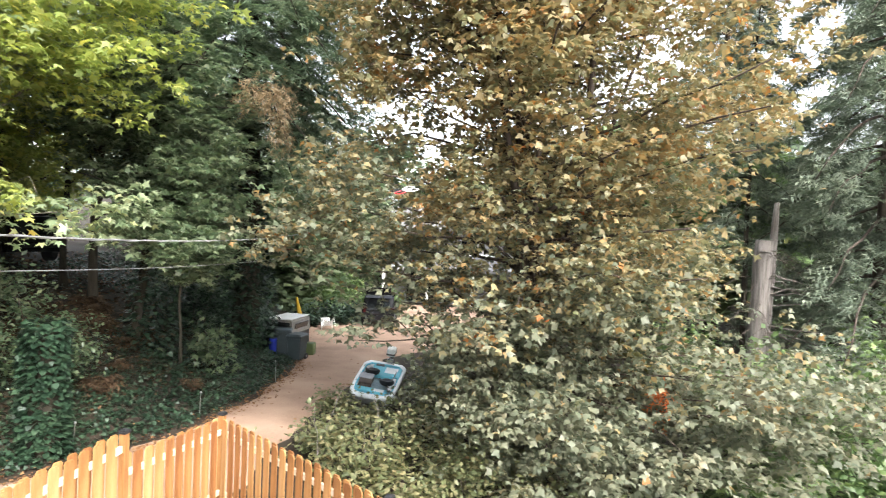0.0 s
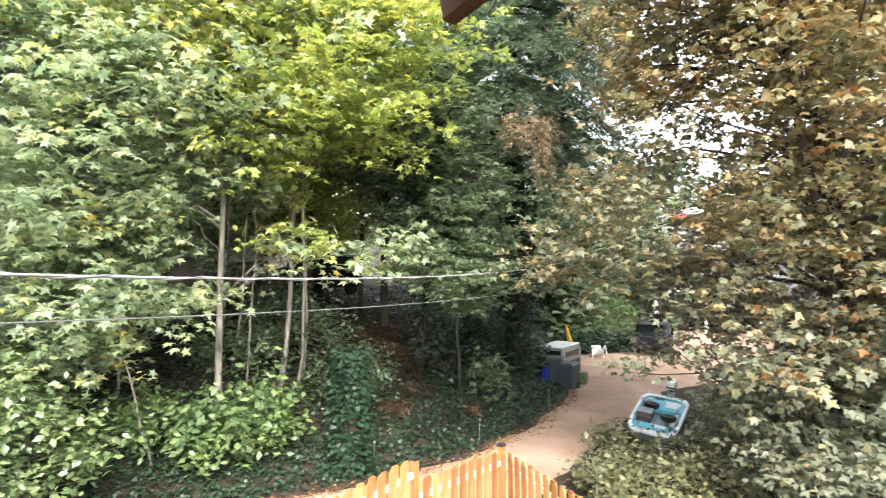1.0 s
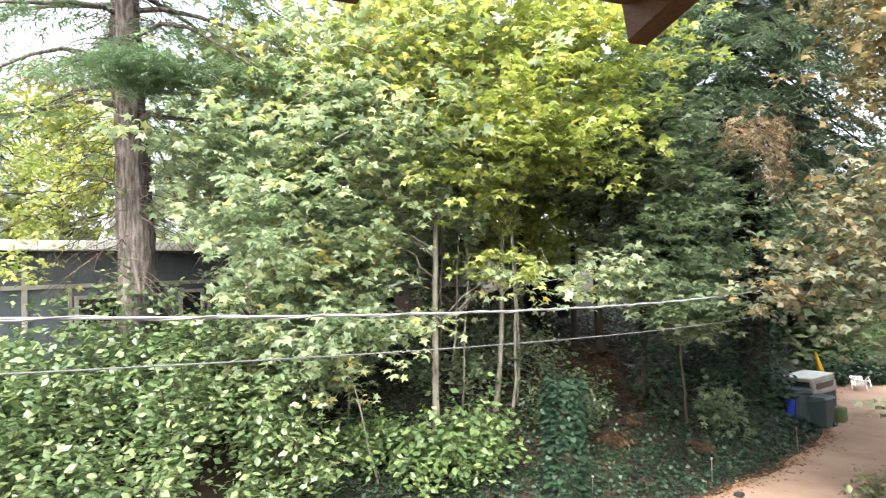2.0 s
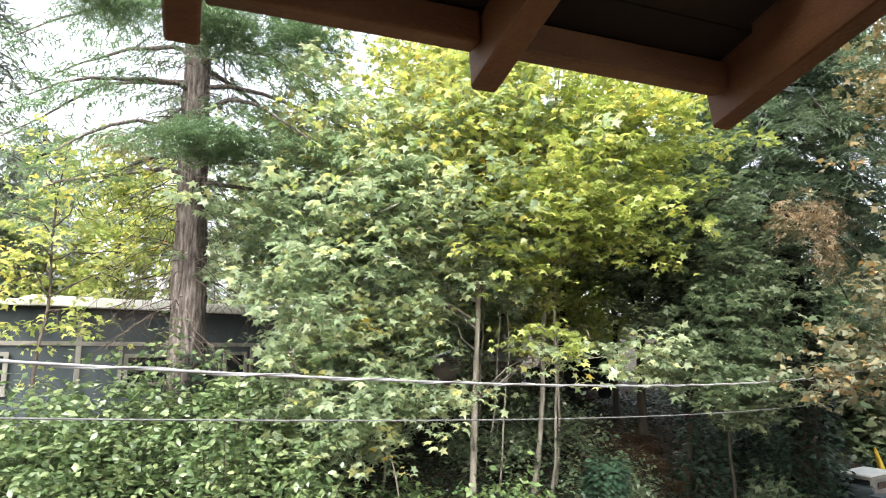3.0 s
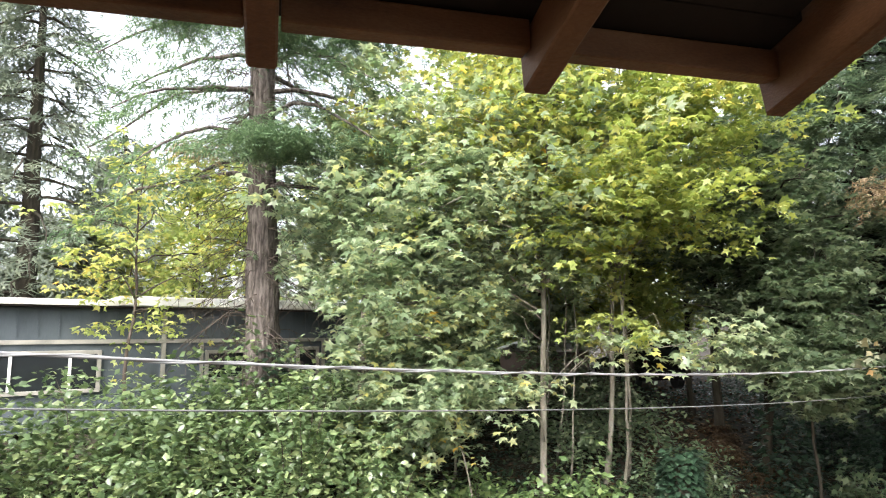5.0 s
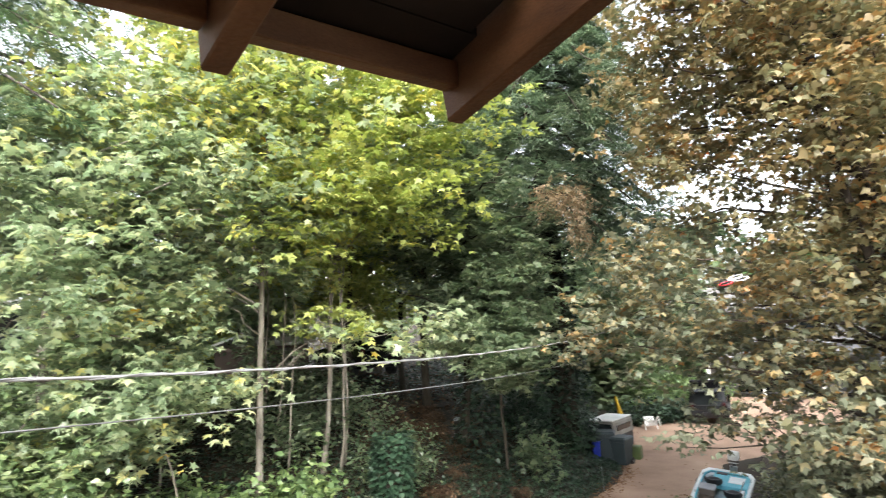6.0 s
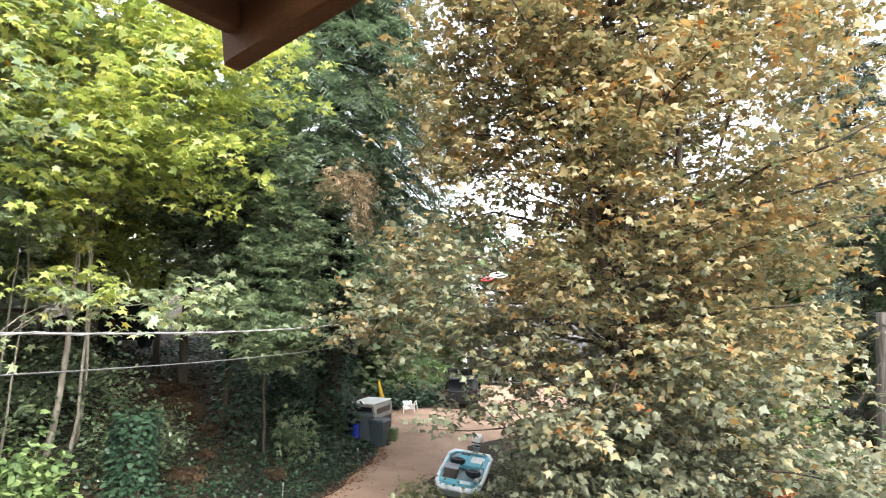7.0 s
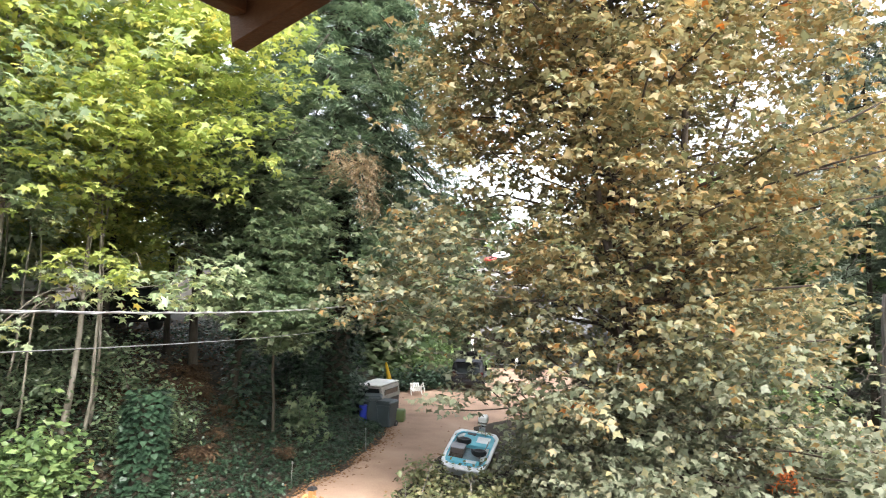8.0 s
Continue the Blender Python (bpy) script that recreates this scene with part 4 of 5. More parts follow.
def dead_bough(at, r, n, material, label):
    root = thing("dead_bough", pose(*at), label, "branch")
    part("branch", Build().tube(curve((-r[0] * 1.5, 0.2, r[2]), (r[0], 0, -r[2]), 0.15, 7, 0.03), [0.02 * (1 - 0.1 * j) for j in range(7)], 5), M_bark, root)
    ob = leaves("needles", rng.normal(size=(n, 3)) * np.array(r), 0.3, SPRAY, material, root, 0.4, 1.4)
    tagged(ob, kind="stuff")


dead_bough((-4.85, 16.9, 8.2), (0.42, 0.4, 0.26), 300, M_dead, "pale brown dead conifer bough hanging in the dark tree")
dead_bough((-4.4, 16.7, 7.5), (0.16, 0.2, 0.45), 200, M_dead, "brown dead conifer bough tip hanging down")
dead_bough((4.6, 12.6, 1.7), (0.07, 0.07, 0.24), 40, M_rust, "rust red dead leaves on a hanging stem")
dead_bough((-15.2, 4.6, 9.6), (0.35, 0.35, 0.16), 160, M_dead, "brown dead fir bough")


def ivy_on_trunk(x, y, h, r, n):
    z0 = float(height(x, y))
    a, z = rng.uniform(0, math.tau, n), rng.uniform(0, 1, n) ** 1.3 * h
    rr = (r + 0.35 * rng.uniform(0, 1, n) * (1.15 - z / h)) * (1.25 - 0.4 * z / h) + 0.12 * np.sin(a * 2 + z)
    ob = leaves("trunk_ivy", np.stack([x + rr * np.cos(a), y + rr * np.sin(a), z0 + z], 1), 0.15, HEART, M_ivy, None, 0.3, 1.2, np.stack([np.cos(a), np.sin(a), 0 * a], 1))
    tagged(ob, "dense dark ivy climbing the conifer trunk", "ivy", kind="stuff")


ivy_on_trunk(-6.8, 21.9, 9.5, 0.45, 6000)
ivy_on_trunk(-14.5, 6.32, 2.6, 0.42, 1300)
ivy_on_trunk(-7.9, 17.2, 3.5, 0.25, 900)


# ---- shrubs ----
def shrub(at, r, n, leaf, material, label, shape=OVAL, stems=7, name="shrub"):
    base = np.array([at[0], at[1], float(height(at[0], at[1])) - 0.05])
    root = thing(name, pose(*base), label, "shrub")
    top = at[2] - base[2]
    pts = []
    for k in range(stems * 4):
        a = rng.uniform(0, math.tau)
        q = rng.uniform(0.15, 1) ** 0.6
        e = np.array([r[0] * q * math.cos(a), r[1] * q * math.sin(a), top * (1 - 0.55 * q * q) * rng.uniform(0.45, 1.05)])
        if k < stems:
            part("stem", Build().tube(curve((0, 0, 0), e, 0.1, 5, 0.04), [0.02 * (1 - 0.7 * j / 4) for j in range(5)], 4), M_bark, root)
        c = e * rng.uniform(0.55, 1.05, (10, 1)) + rng.normal(size=(10, 3)) * 0.18
        pts.append((c[:, None] + rng.normal(size=(10, n // (stems * 40) + 1, 3)) * 0.13).reshape(-1, 3))
    pts = np.concatenate(pts)
    pts = pts[pts[:, 2] > 0.02]
    leaves("foliage", pts, leaf, shape, material, root, 0.5, 0.5)


light = "light green leafy shrub on the ivy bank"
shrub((-9.3, 11.2, 2.7), (0.75, 0.75), 1100, 0.2, M_shrub, light)
shrub((-9.6, 10.2, 2.1), (1.1, 0.9), 1500, 0.2, M_shrub, light)
shrub((-10.9, 9.2, 2.2), (0.9, 0.9), 900, 0.18, M_shrub, light)
shrub((-12.2, 8.0, 2.7), (1.0, 0.9), 1000, 0.18, M_bramble, "yellowing shrub on the bank")
shrub((-8.6, 13.4, 3.3), (1.1, 1.0), 1500, 0.13, M_deep, "mid green shrub under the maple stems")
shrub((-10.6, 14.0, 4.2), (1.6, 1.2), 1600, 0.16, M_deep, "dark shrub under the maple stems")
for x, y, z in ((-13.0, 13.6, 5.0), (-12.4, 15.4, 4.9), (-13.6, 11.6, 5.2), (-11.2, 12.4, 3.7)):
    shrub((x, y, z), (1.2, 1.1), 1300, 0.16, M_deep, "dark green shrub screening the shed behind the stems")
for x, y, z, w in ((-2.55, 16.0, 0.55, 0.5), (-1.5, 15.5, 0.45, 0.7), (-0.35, 16.3, 0.7, 0.7), (0.1, 18.2, 1.1, 0.8), (-0.2, 19.6, 1.0, 0.8)):
    shrub((x, y, z), (w, w), 700, 0.13, M_bramble, "low bramble round the boat")
shrub((-6.4, 17.6, 2.1), (0.6, 0.5), 200, 0.2, M_deep, "small maple seedling in the ivy", PALM)
shrub((-7.7, 20.2, 3.4), (0.9, 0.9), 1300, 0.13, M_ivy, "dense dark ivy mound on the bank", HEART)
for x, y, z, w in ((-13.6, 5.2, 5.3, 1.2), (-12.6, 3.9, 4.8, 1.4), (-11.6, 5.6, 4.5, 1.5), (-13.4, 2.4, 4.9, 1.4), (-11.6, 2.4, 4.2, 1.4), (-13.6, 0.6, 4.8, 1.4), (-13.0, 6.6, 5.2, 1.2), (-12.4, 7.2, 4.0, 1.4), (-10.6, 4.2, 3.2, 1.3), (-10.4, 7.0, 3.0, 1.2), (-13.9, 7.4, 4.6, 1.1), (-14.2, 4.0, 4.6, 1.0)):
    shrub((x, y, z + (0.35 if y > 4.5 else 0.05)), (w, w), 2200, 0.17, M_laurel, "dense glossy laurel shrub below the low house")
for x, y, z, w in ((-1.2, 11.6, 1.3, 1.0), (-2.2, 13.2, 0.9, 0.9), (-0.3, 13.0, 1.2, 1.1), (0.8, 11.4, 0.9, 1.2), (2.2, 10.6, 0.6, 1.2), (-0.6, 10.2, 0.7, 1.0), (3.8, 10.4, 0.4, 1.3), (1.6, 13.4, 1.0, 1.2)):
    shrub((x, y, z), (w, w), 1300, 0.14, M_bramble, "tangled bramble shrub with pale and brown leaves")
for x, y, z, w in ((7.9, 15.3, 2.5, 1.3), (8.6, 14.5, 3.2, 1.3), (11.5, 15.5, 3.3, 1.9), (9.2, 13.5, 1.6, 1.6), (12.8, 18.2, 4.6, 2.0), (8.2, 16.8, 1.9, 1.4), (6.6, 12.2, 0.9, 1.4), (9.5, 11.0, 0.6, 1.6), (7.6, 19.5, 2.8, 1.5), (10.9, 17.6, 2.4, 1.3), (8.6, 22.5, 3.4, 1.8)):
    shrub((x, y, z), (w, w), 1500, 0.21, M_shrub, "bright green leafy bush at the edge of the wood")
for x, y, z in ((-4.9, 33.5, 1.6), (-6.6, 33.0, 2.2), (-3.4, 34.5, 1.9), (-5.8, 36.5, 3.0)):
    shrub((x, y, z), (1.3, 1.0), 1200, 0.2, M_shrub, "bright green shrub at the end of the drive")
for x, y in ((-6.6, 29.8), (-5.4, 30.6), (-4.4, 31.6)):
    shrub((x, y, 1.0), (0.9, 0.7), 900, 0.14, M_ivy, "low dark ivy hedge beside the drive", HEART)

# ivy-covered stump
b0 = np.array([-7.5, 11.95, float(height(-7.5, 11.95))])
stump = thing("ivy_stump", pose(*b0), "tall stump wrapped in dense blue-green ivy", "stump")
part("trunk", Build().tube([(0, 0, -0.2), (0, 0, 0.8), (0.03, 0, 2.4)], [0.3, 0.28, 0.22], 10), M_bark_dark, stump)
a, z = rng.uniform(0, math.tau, 2300), rng.uniform(0, 2.6, 2300)
rr = 0.31 + 0.06 * np.sin(a * 3 + z * 2) + rng.uniform(0, 0.1, 2300) - 0.2 * np.clip(z - 2.3, 0, 1)
leaves("ivy", np.stack([rr * np.cos(a), rr * np.sin(a), z], 1), 0.13, HEART, M_ivy, stump, 0.3, 1.2, np.stack([np.cos(a), np.sin(a), 0 * a], 1), "ivy leaves")


# ---- cables ----
def cable(z0, fall, curl, r, label):
    """A service cable hanging along the drive; its height is a shallow parabola in y."""
    c = Build()
    at = lambda y: np.array([-4.5, y, z0 + fall * y + curl * y * y])
    c.tube([at(y) for y in np.linspace(-12, 36, 40)], r, 6)
    if r > 0.01:
        c.tube([at(y) + (0.016 * math.cos(i * 1.3), 0, 0.016 * math.sin(i * 1.3)) for i, y in enumerate(np.linspace(-12, 36, 240))], 0.007, 5)
    tagged(part("overhead_cable", c, M_wire if r > 0.01 else M_wire_thin, smooth=True), label, "cable")


cable(5.002, -0.0817, 0.0029, 0.011, "thick twisted overhead service cable")
cable(4.692, -0.0879, 0.0023, 0.006, "thin dark overhead cable")


# ---- low blue-grey house on the plateau ----
def low_house():
    root = thing("low_house", pose(-17.0, -0.13, -0.13), "low blue-grey house with beige trim and a flat white roof", "house")
    wall = Build().box((-3.05, 4.0, 4.7), (6.0, 20.0, 2.9))
    part("wall", wall, M_siding_shade, root)
    for k in range(48):
        y = -5.8 + k * 0.41
        part("batten", Build().box((-0.035, y, 5.72), (0.014, 0.03, 0.68)), M_siding_shade, root)
    part("belt_trim", Build().box((-0.02, 4.0, 5.24), (0.06, 19.9, 0.1), bevel=0.006), M_trim, root, "weathered beige belt trim")
    for y, z0, z1, w in ((4.68, 4.2, 6.02, 0.11), (7.93, 3.6, 5.19, 0.1), (5.62, 4.0, 5.19, 0.08), (9.1, 3.6, 5.19, 0.1), (6.95, 4.2, 5.19, 0.06), (10.6, 3.6, 6.02, 0.1), (12.6, 3.6, 5.19, 0.1)):
        part("trim_post", Build().box((-0.022, y, (z0 + z1) / 2), (0.05, w, z1 - z0 - 0.002), bevel=0.005), M_trim, root, "weathered beige trim board")
    part("roof_edge", Build().box((-2.95, -0.9, 6.14), (6.5, 8.9, 0.14), bevel=0.02), M_roofing, root, "white roll roofing with a thin metal edge")
    part("roof_edge", Build().box((-2.9, 8.75, 6.20), (6.5, 10.4, 0.24), bevel=0.03), M_roofing, root, "thicker white roofing with curled edges")
    # the soffit takes the same tone, underside shade included
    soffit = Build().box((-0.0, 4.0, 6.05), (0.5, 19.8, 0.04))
    part("soffit", soffit, M_deck_shade, root)

    def window(y0, y1, z0, z1, mullions):
        w = part("window", Build().box((-0.03, (y0 + y1) / 2, (z0 + z1) / 2), (0.05, y1 - y0, z1 - z0)), M_glass_dark, root, "dark window in a beige frame")
        f = 0.09
        for c, s in (((0, (y0 + y1) / 2, z1), (0.07, y1 - y0 + f, f)), ((0, (y0 + y1) / 2, z0), (0.1, y1 - y0 + f, f)),
                     ((0, y0, (z0 + z1) / 2), (0.068, f, z1 - z0 - f)), ((0, y1, (z0 + z1) / 2), (0.068, f, z1 - z0 - f))):
            part("frame", Build().box(c, s, bevel=0.006), M_trim, w)
        for m in mullions:
            part("mullion", Build().box((0, m, (z0 + z1) / 2), (0.066, 0.06, z1 - z0 - f)), M_white, w)

    window(0.4, 3.25, 4.12, 5.0, (1.5, 2.65))
    window(5.75, 6.9, 4.25, 4.95, ())
    window(8.3, 8.9, 4.3, 5.0, ())
    vent = Build().lathe([(0.24, 0.0), (0.22, 0.08), (0.16, 0.3), (0.13, 0.5), (0.13, 0.66), (0.15, 0.68), (0.15, 0.72)], 16, (-0.75, 6.75, 6.31))
    part("roof_vent", vent, M_white, root, "white tapered roof vent", True)
    part("antenna", Build().tube([(-0.4, 5.6, 6.2), (-0.4, 5.6, 7.0)], 0.012, 6), M_black, root)
    part("antenna", Build().tube([(-0.1, 7.9, 5.3), (-0.08, 7.95, 6.2), (-0.1, 7.92, 7.4)], 0.012, 6), M_black, root)


low_house()


# ---- the boat ----
M_floor = surface("worn grey-blue boat floor", [(0.2, (0.1, 0.14, 0.16)), (0.6, (0.22, 0.3, 0.33)), (0.9, (0.34, 0.42, 0.44))], 3.0, 0.6, 0.1, 25.0)


def boat():
    c = (-1.62, 17.5, 0.64)
    m = pose(*c, 13, 6, -6) @ Matrix.Scale(0.84, 4)
    root = thing("fishing_boat", m, "small white and turquoise two-seat fishing boat on blocks", "boat")
    L, W, H = 1.2, 0.73, 0.42

    def ring(s, z, nose=0.0):
        pts = []
        for k in range(28):
            a = k * math.tau / 28
            ca, sa = math.cos(a), math.sin(a)
            p = 9.0 if sa > 0 else 7.0
            r = (abs(ca) ** p + abs(sa) ** p) ** (-1 / p)
            x, y = W * s * r * ca, L * s * r * sa
            x *= 1 - 0.05 * max(0, -y / L) ** 2
            pts.append((x, y, z - 0.05 * max(0, -y / L) + nose))
        return pts

    hull = Build().loft([ring(0.72, -H), ring(0.9, -H + 0.06), ring(0.97, -0.12), ring(1.03, -0.09), ring(1.03, -0.02), ring(0.99, 0.0), ring(0.90, 0.0), ring(0.86, -0.03), ring(0.84, -0.16)])
    part("hull", hull, M_hull, root, "white hull with a rounded gunwale", True)
    part("floor", Build().loft([ring(0.845, -0.17), ring(0.845, -0.15)]), M_floor, root, "worn grey-blue cockpit floor")
    part("stern_deck", Build().box((0.12, 0.56, -0.07), (1.0, 0.74, 0.14), bevel=0.03), M_turq, root, "turquoise stern deck")
    part("hatch", Build().box((0.3, 0.62, 0.003), (0.42, 0.4, 0.014), bevel=0.005), M_hull, root, "pale hatch lid")
    part("stern_well", Build().box((-0.16, 0.92, -0.03), (0.3, 0.16, 0.1), bevel=0.02), M_black, root, "black battery tray")
    part("bow_deck", Build().box((-0.06, -0.83, -0.08), (1.06, 0.26, 0.12), bevel=0.03), M_turq, root, "turquoise bow deck")
    part("bow_panel", Build().box((0.2, -0.84, -0.015), (0.34, 0.16, 0.012), bevel=0.004), M_hull, root, "white bow panel")
    part("cooler", Build().box((-0.36, -0.2, -0.02), (0.44, 0.32, 0.22), bevel=0.03), M_seat, root, "grey storage box")
    part("cooler_lid", Build().box((-0.36, -0.2, 0.105), (0.46, 0.34, 0.03), bevel=0.01), M_steel, root, "dull grey box lid")
    part("tray", Build().box((-0.34, -0.56, -0.08), (0.42, 0.26, 0.1), bevel=0.02), M_bark, root, "brown tray")
    part("side_shelf", Build().box((0.5, -0.1, -0.08), (0.14, 0.9, 0.08), bevel=0.02), M_hull, root, "white side shelf")
    part("oar", Build().tube([(0.42, -0.6, 0.03), (0.5, 0.1, 0.05), (0.5, 0.5, 0.06)], 0.016, 7), M_seat, root, "thin dark oar")
    part("inner_liner", Build().tube([(x * 0.985, y * 0.985, z - 0.03) for x, y, z in ring(0.88, 0.0)], 0.035, 6, True), M_turq, root, "turquoise inner rim", True)
    for x, y in ((-0.28, 0.32), (0.34, -0.28)):
        s = Build().lathe([(0.20, 0.0), (0.235, 0.03), (0.24, 0.07), (0.19, 0.08), (0.15, 0.04), (0.05, 0.03)], 20, (x, y, -0.02))
        seat = part("seat", s, M_black, root, "round black swivel seat", True)
        back = [[((0.235 + d) * math.cos(a) + x, (0.235 + d) * math.sin(a) + y, z) for d, z in ((-0.02, 0.05), (0.02, 0.05), (0.045, 0.2), (0.005, 0.2))] for a in np.linspace(-2.6, -0.5, 12)]
        part("backrest", Build().loft(back), M_black, seat)
        part("pedestal", Build().tube([(x, y, -0.15), (x, y, 0.0)], 0.05, 10), M_steel, seat)
    motor = part("motor", Build().box((0.12, 1.26, 0.42), (0.3, 0.34, 0.3), bevel=0.06), M_white, root, "white outboard motor cowl")
    part("cowl_band", Build().box((0.12, 1.26, 0.36), (0.312, 0.352, 0.07), bevel=0.02), M_seat, motor, "grey brown cowl band")
    part("motor_leg", Build().box((0.12, 1.3, -0.05), (0.1, 0.14, 0.52), bevel=0.03), M_black, motor)
    part("tiller", Build().tube([(0.12, 1.18, 0.26), (0.12, 0.85, 0.3)], 0.02, 8), M_black, motor)
    part("motor_clamp", Build().box((0.12, 1.2, 0.06), (0.2, 0.08, 0.2), bevel=0.01), M_steel, motor)
    for x, y in ((0.66, -0.4), (-0.66, -0.4), (0.66, 0.7), (-0.66, 0.7)):
        part("cleat", Build().tube([(x - 0.0, y - 0.06, 0.02), (x, y + 0.06, 0.02)], 0.013, 6), M_steel, root)
    for y, h in ((-0.5, 0.1), (0.75, 0.42)):
        g = float(height(c[0], c[1] + y))
        top = c[2] - 0.42 + y * math.sin(radians(13))
        ob = part("timber_stack", Build().box((0, 0, 0), (1.0, 0.2, max(0.08, top - g + 0.05)), bevel=0.01), M_snag)
        ob.matrix_world = pose(c[0] + y * 0.3, c[1] + y, (top + g - 0.05) / 2, 0, 0, -20)
        tagged(ob, "stacked weathered timbers under the boat", "timber")


boat()


# ---- bins, canopy and clutter by the drive ----
def wheeled_bin(m, tone, label):
    root = thing("wheeled_bin", m, label, "bin", "bins beside the drive")
    ring = lambda w, d, z, y=0.0: [(x * w, yy * d + y, z) for x, yy in ((-1, -0.9), (-0.9, -1), (0.9, -1), (1, -0.9), (1, 0.9), (0.9, 1), (-0.9, 1), (-1, 0.9))]
    part("body", Build().loft([ring(0.23, 0.26, 0.06), ring(0.29, 0.34, 0.85), ring(0.31, 0.37, 0.86), ring(0.31, 0.37, 0.93)]), tone, root)
    part("lid", Build().loft([ring(0.32, 0.39, 0.935), ring(0.32, 0.39, 0.96), ring(0.26, 0.32, 1.02)]), tone, root, "low domed lid")
    part("handle", Build().tube([(-0.22, 0.4, 0.9), (-0.22, 0.46, 0.95), (0.22, 0.46, 0.95), (0.22, 0.4, 0.9)], 0.018, 8), M_black, root)
    for x in (-0.24, 0.24):
        w = part("wheel", Build().tube([(x - 0.03, 0.28, 0.12), (x + 0.03, 0.28, 0.12)], 0.12, 16), M_black, root)
        part("hub", Build().tube([(x - 0.035, 0.28, 0.12), (x + 0.035, 0.28, 0.12)], 0.04, 10), M_steel, w)


wheeled_bin(pose(-5.02, 22.2, 0.02, 0, 0, -14) @ Matrix.Scale(0.92, 4), M_cart, "dark grey-green wheeled bin beside the drive")
wheeled_bin(pose(-5.6, 22.5, float(height(-5.6, 22.5)), 0, 0, 10), M_cart, "dark wheeled bin half sunk in ivy")


def canopy():
    m = pose(-5.7, 23.6, -0.02, 0, 0, -12) @ Matrix.Scale(0.85, 4)
    root = thing("truck_canopy", m, "grey truck canopy with dark side windows on a dark trailer", "truck canopy")
    sec = lambda y: [(-0.64, y, 1.0), (-0.58, y, 1.5), (-0.5, y, 1.58), (0.5, y, 1.58), (0.58, y, 1.5), (0.64, y, 1.0)]
    part("shell", Build().loft([sec(-0.9), sec(0.9)]), M_trim, root, "weathered grey shell")
    part("roof_panel", Build().box((0, 0, 1.6), (1.12, 1.9, 0.05), bevel=0.02), M_white, root, "pale roof panel")
    part("rear_window", Build().box((0.0, -0.905, 1.26), (1.0, 0.03, 0.42), bevel=0.012), M_glass_dark, root, "dark rear window")
    for s in (-1, 1):
        part("side_window", Build().box((s * 0.617, 0, 1.25), (0.03, 1.3, 0.3), pose(0, 0, 0, 0, s * 8.7, 0), 0.01), M_glass_dark, root)
    part("bed", Build().box((0, 0, 0.68), (1.2, 1.85, 0.62), bevel=0.04), M_black, root, "dark trailer bed")
    for x in (-0.62, 0.62):
        part("wheel", Build().tube([(x - 0.1, 0.1, 0.3), (x + 0.1, 0.1, 0.3)], 0.3, 20), M_black, root)


canopy()
b = Build().lathe([(0.11, 0.0), (0.13, 0.05), (0.135, 0.58), (0.14, 0.6), (0.14, 0.64), (0.05, 0.65)], 18)
ob = tagged(part("plastic_drum", b, M_blue, None, "", True), "bright blue plastic drum beside the bins", "drum")
ob.matrix_world = pose(-5.8, 21.9, float(height(-5.8, 21.9)) - 0.05)
b = Build().tube([(0, 0, 0), (0.03, 0, 0.5), (-0.05, 0, 1.1), (-0.2, 0, 1.75)], [0.1, 0.12, 0.1, 0.04], 10)
b.box((0.12, 0, 0.75), (0.28, 0.2, 0.24), bevel=0.05)
ob = tagged(part("toy_digger", b, M_yellowp, None, "", False), "tall yellow plastic toy digger behind the canopy", "toy")
ob.matrix_world = pose(-5.7, 25.6, 0.1) @ Matrix.Scale(1.0, 4)
b = Build().box((0, 0, 0.22), (0.36, 0.4, 0.44), bevel=0.05)
ob = tagged(part("storage_tub", b, M_laurel, None, ""), "green plastic tub beside the bins", "tub")
ob.matrix_world = pose(-4.75, 23.1, 0.05)


def lawn_chair():
    root = thing("lawn_chair", pose(-5.1, 28.6, 0.14, -30, 0, 25) @ Matrix.Scale(0.85, 4), "low white plastic lawn chair at the end of the drive", "chair")
    for k in range(5):
        part("seat_slat", Build().box((0, -0.25 + k * 0.1, 0.3 - 0.02 * k), (0.48, 0.075, 0.02), bevel=0.006), M_white, root)
    for k in range(5):
        part("back_slat", Build().box((-0.2 + k * 0.1, 0.32 + 0.06, 0.5), (0.07, 0.025, 0.56), pose(0, 0, 0, -22), 0.006), M_white, root)
    part("back_rail", Build().box((0, 0.48, 0.77), (0.5, 0.03, 0.07), pose(0, 0, 0, -22), 0.01), M_white, root)
    for s in (-1, 1):
        part("armrest", Build().box((s * 0.28, 0.02, 0.5), (0.07, 0.56, 0.025), bevel=0.008), M_white, root)
        for y in (-0.26, 0.26):
            part("leg", Build().tube([(s * 0.28, y, 0.5), (s * 0.3, y * 1.1, 0.0)], 0.022, 8), M_white, root)


lawn_chair()


M_taillight = plain("dark red lens", (0.045, 0.006, 0.006), 0.25)


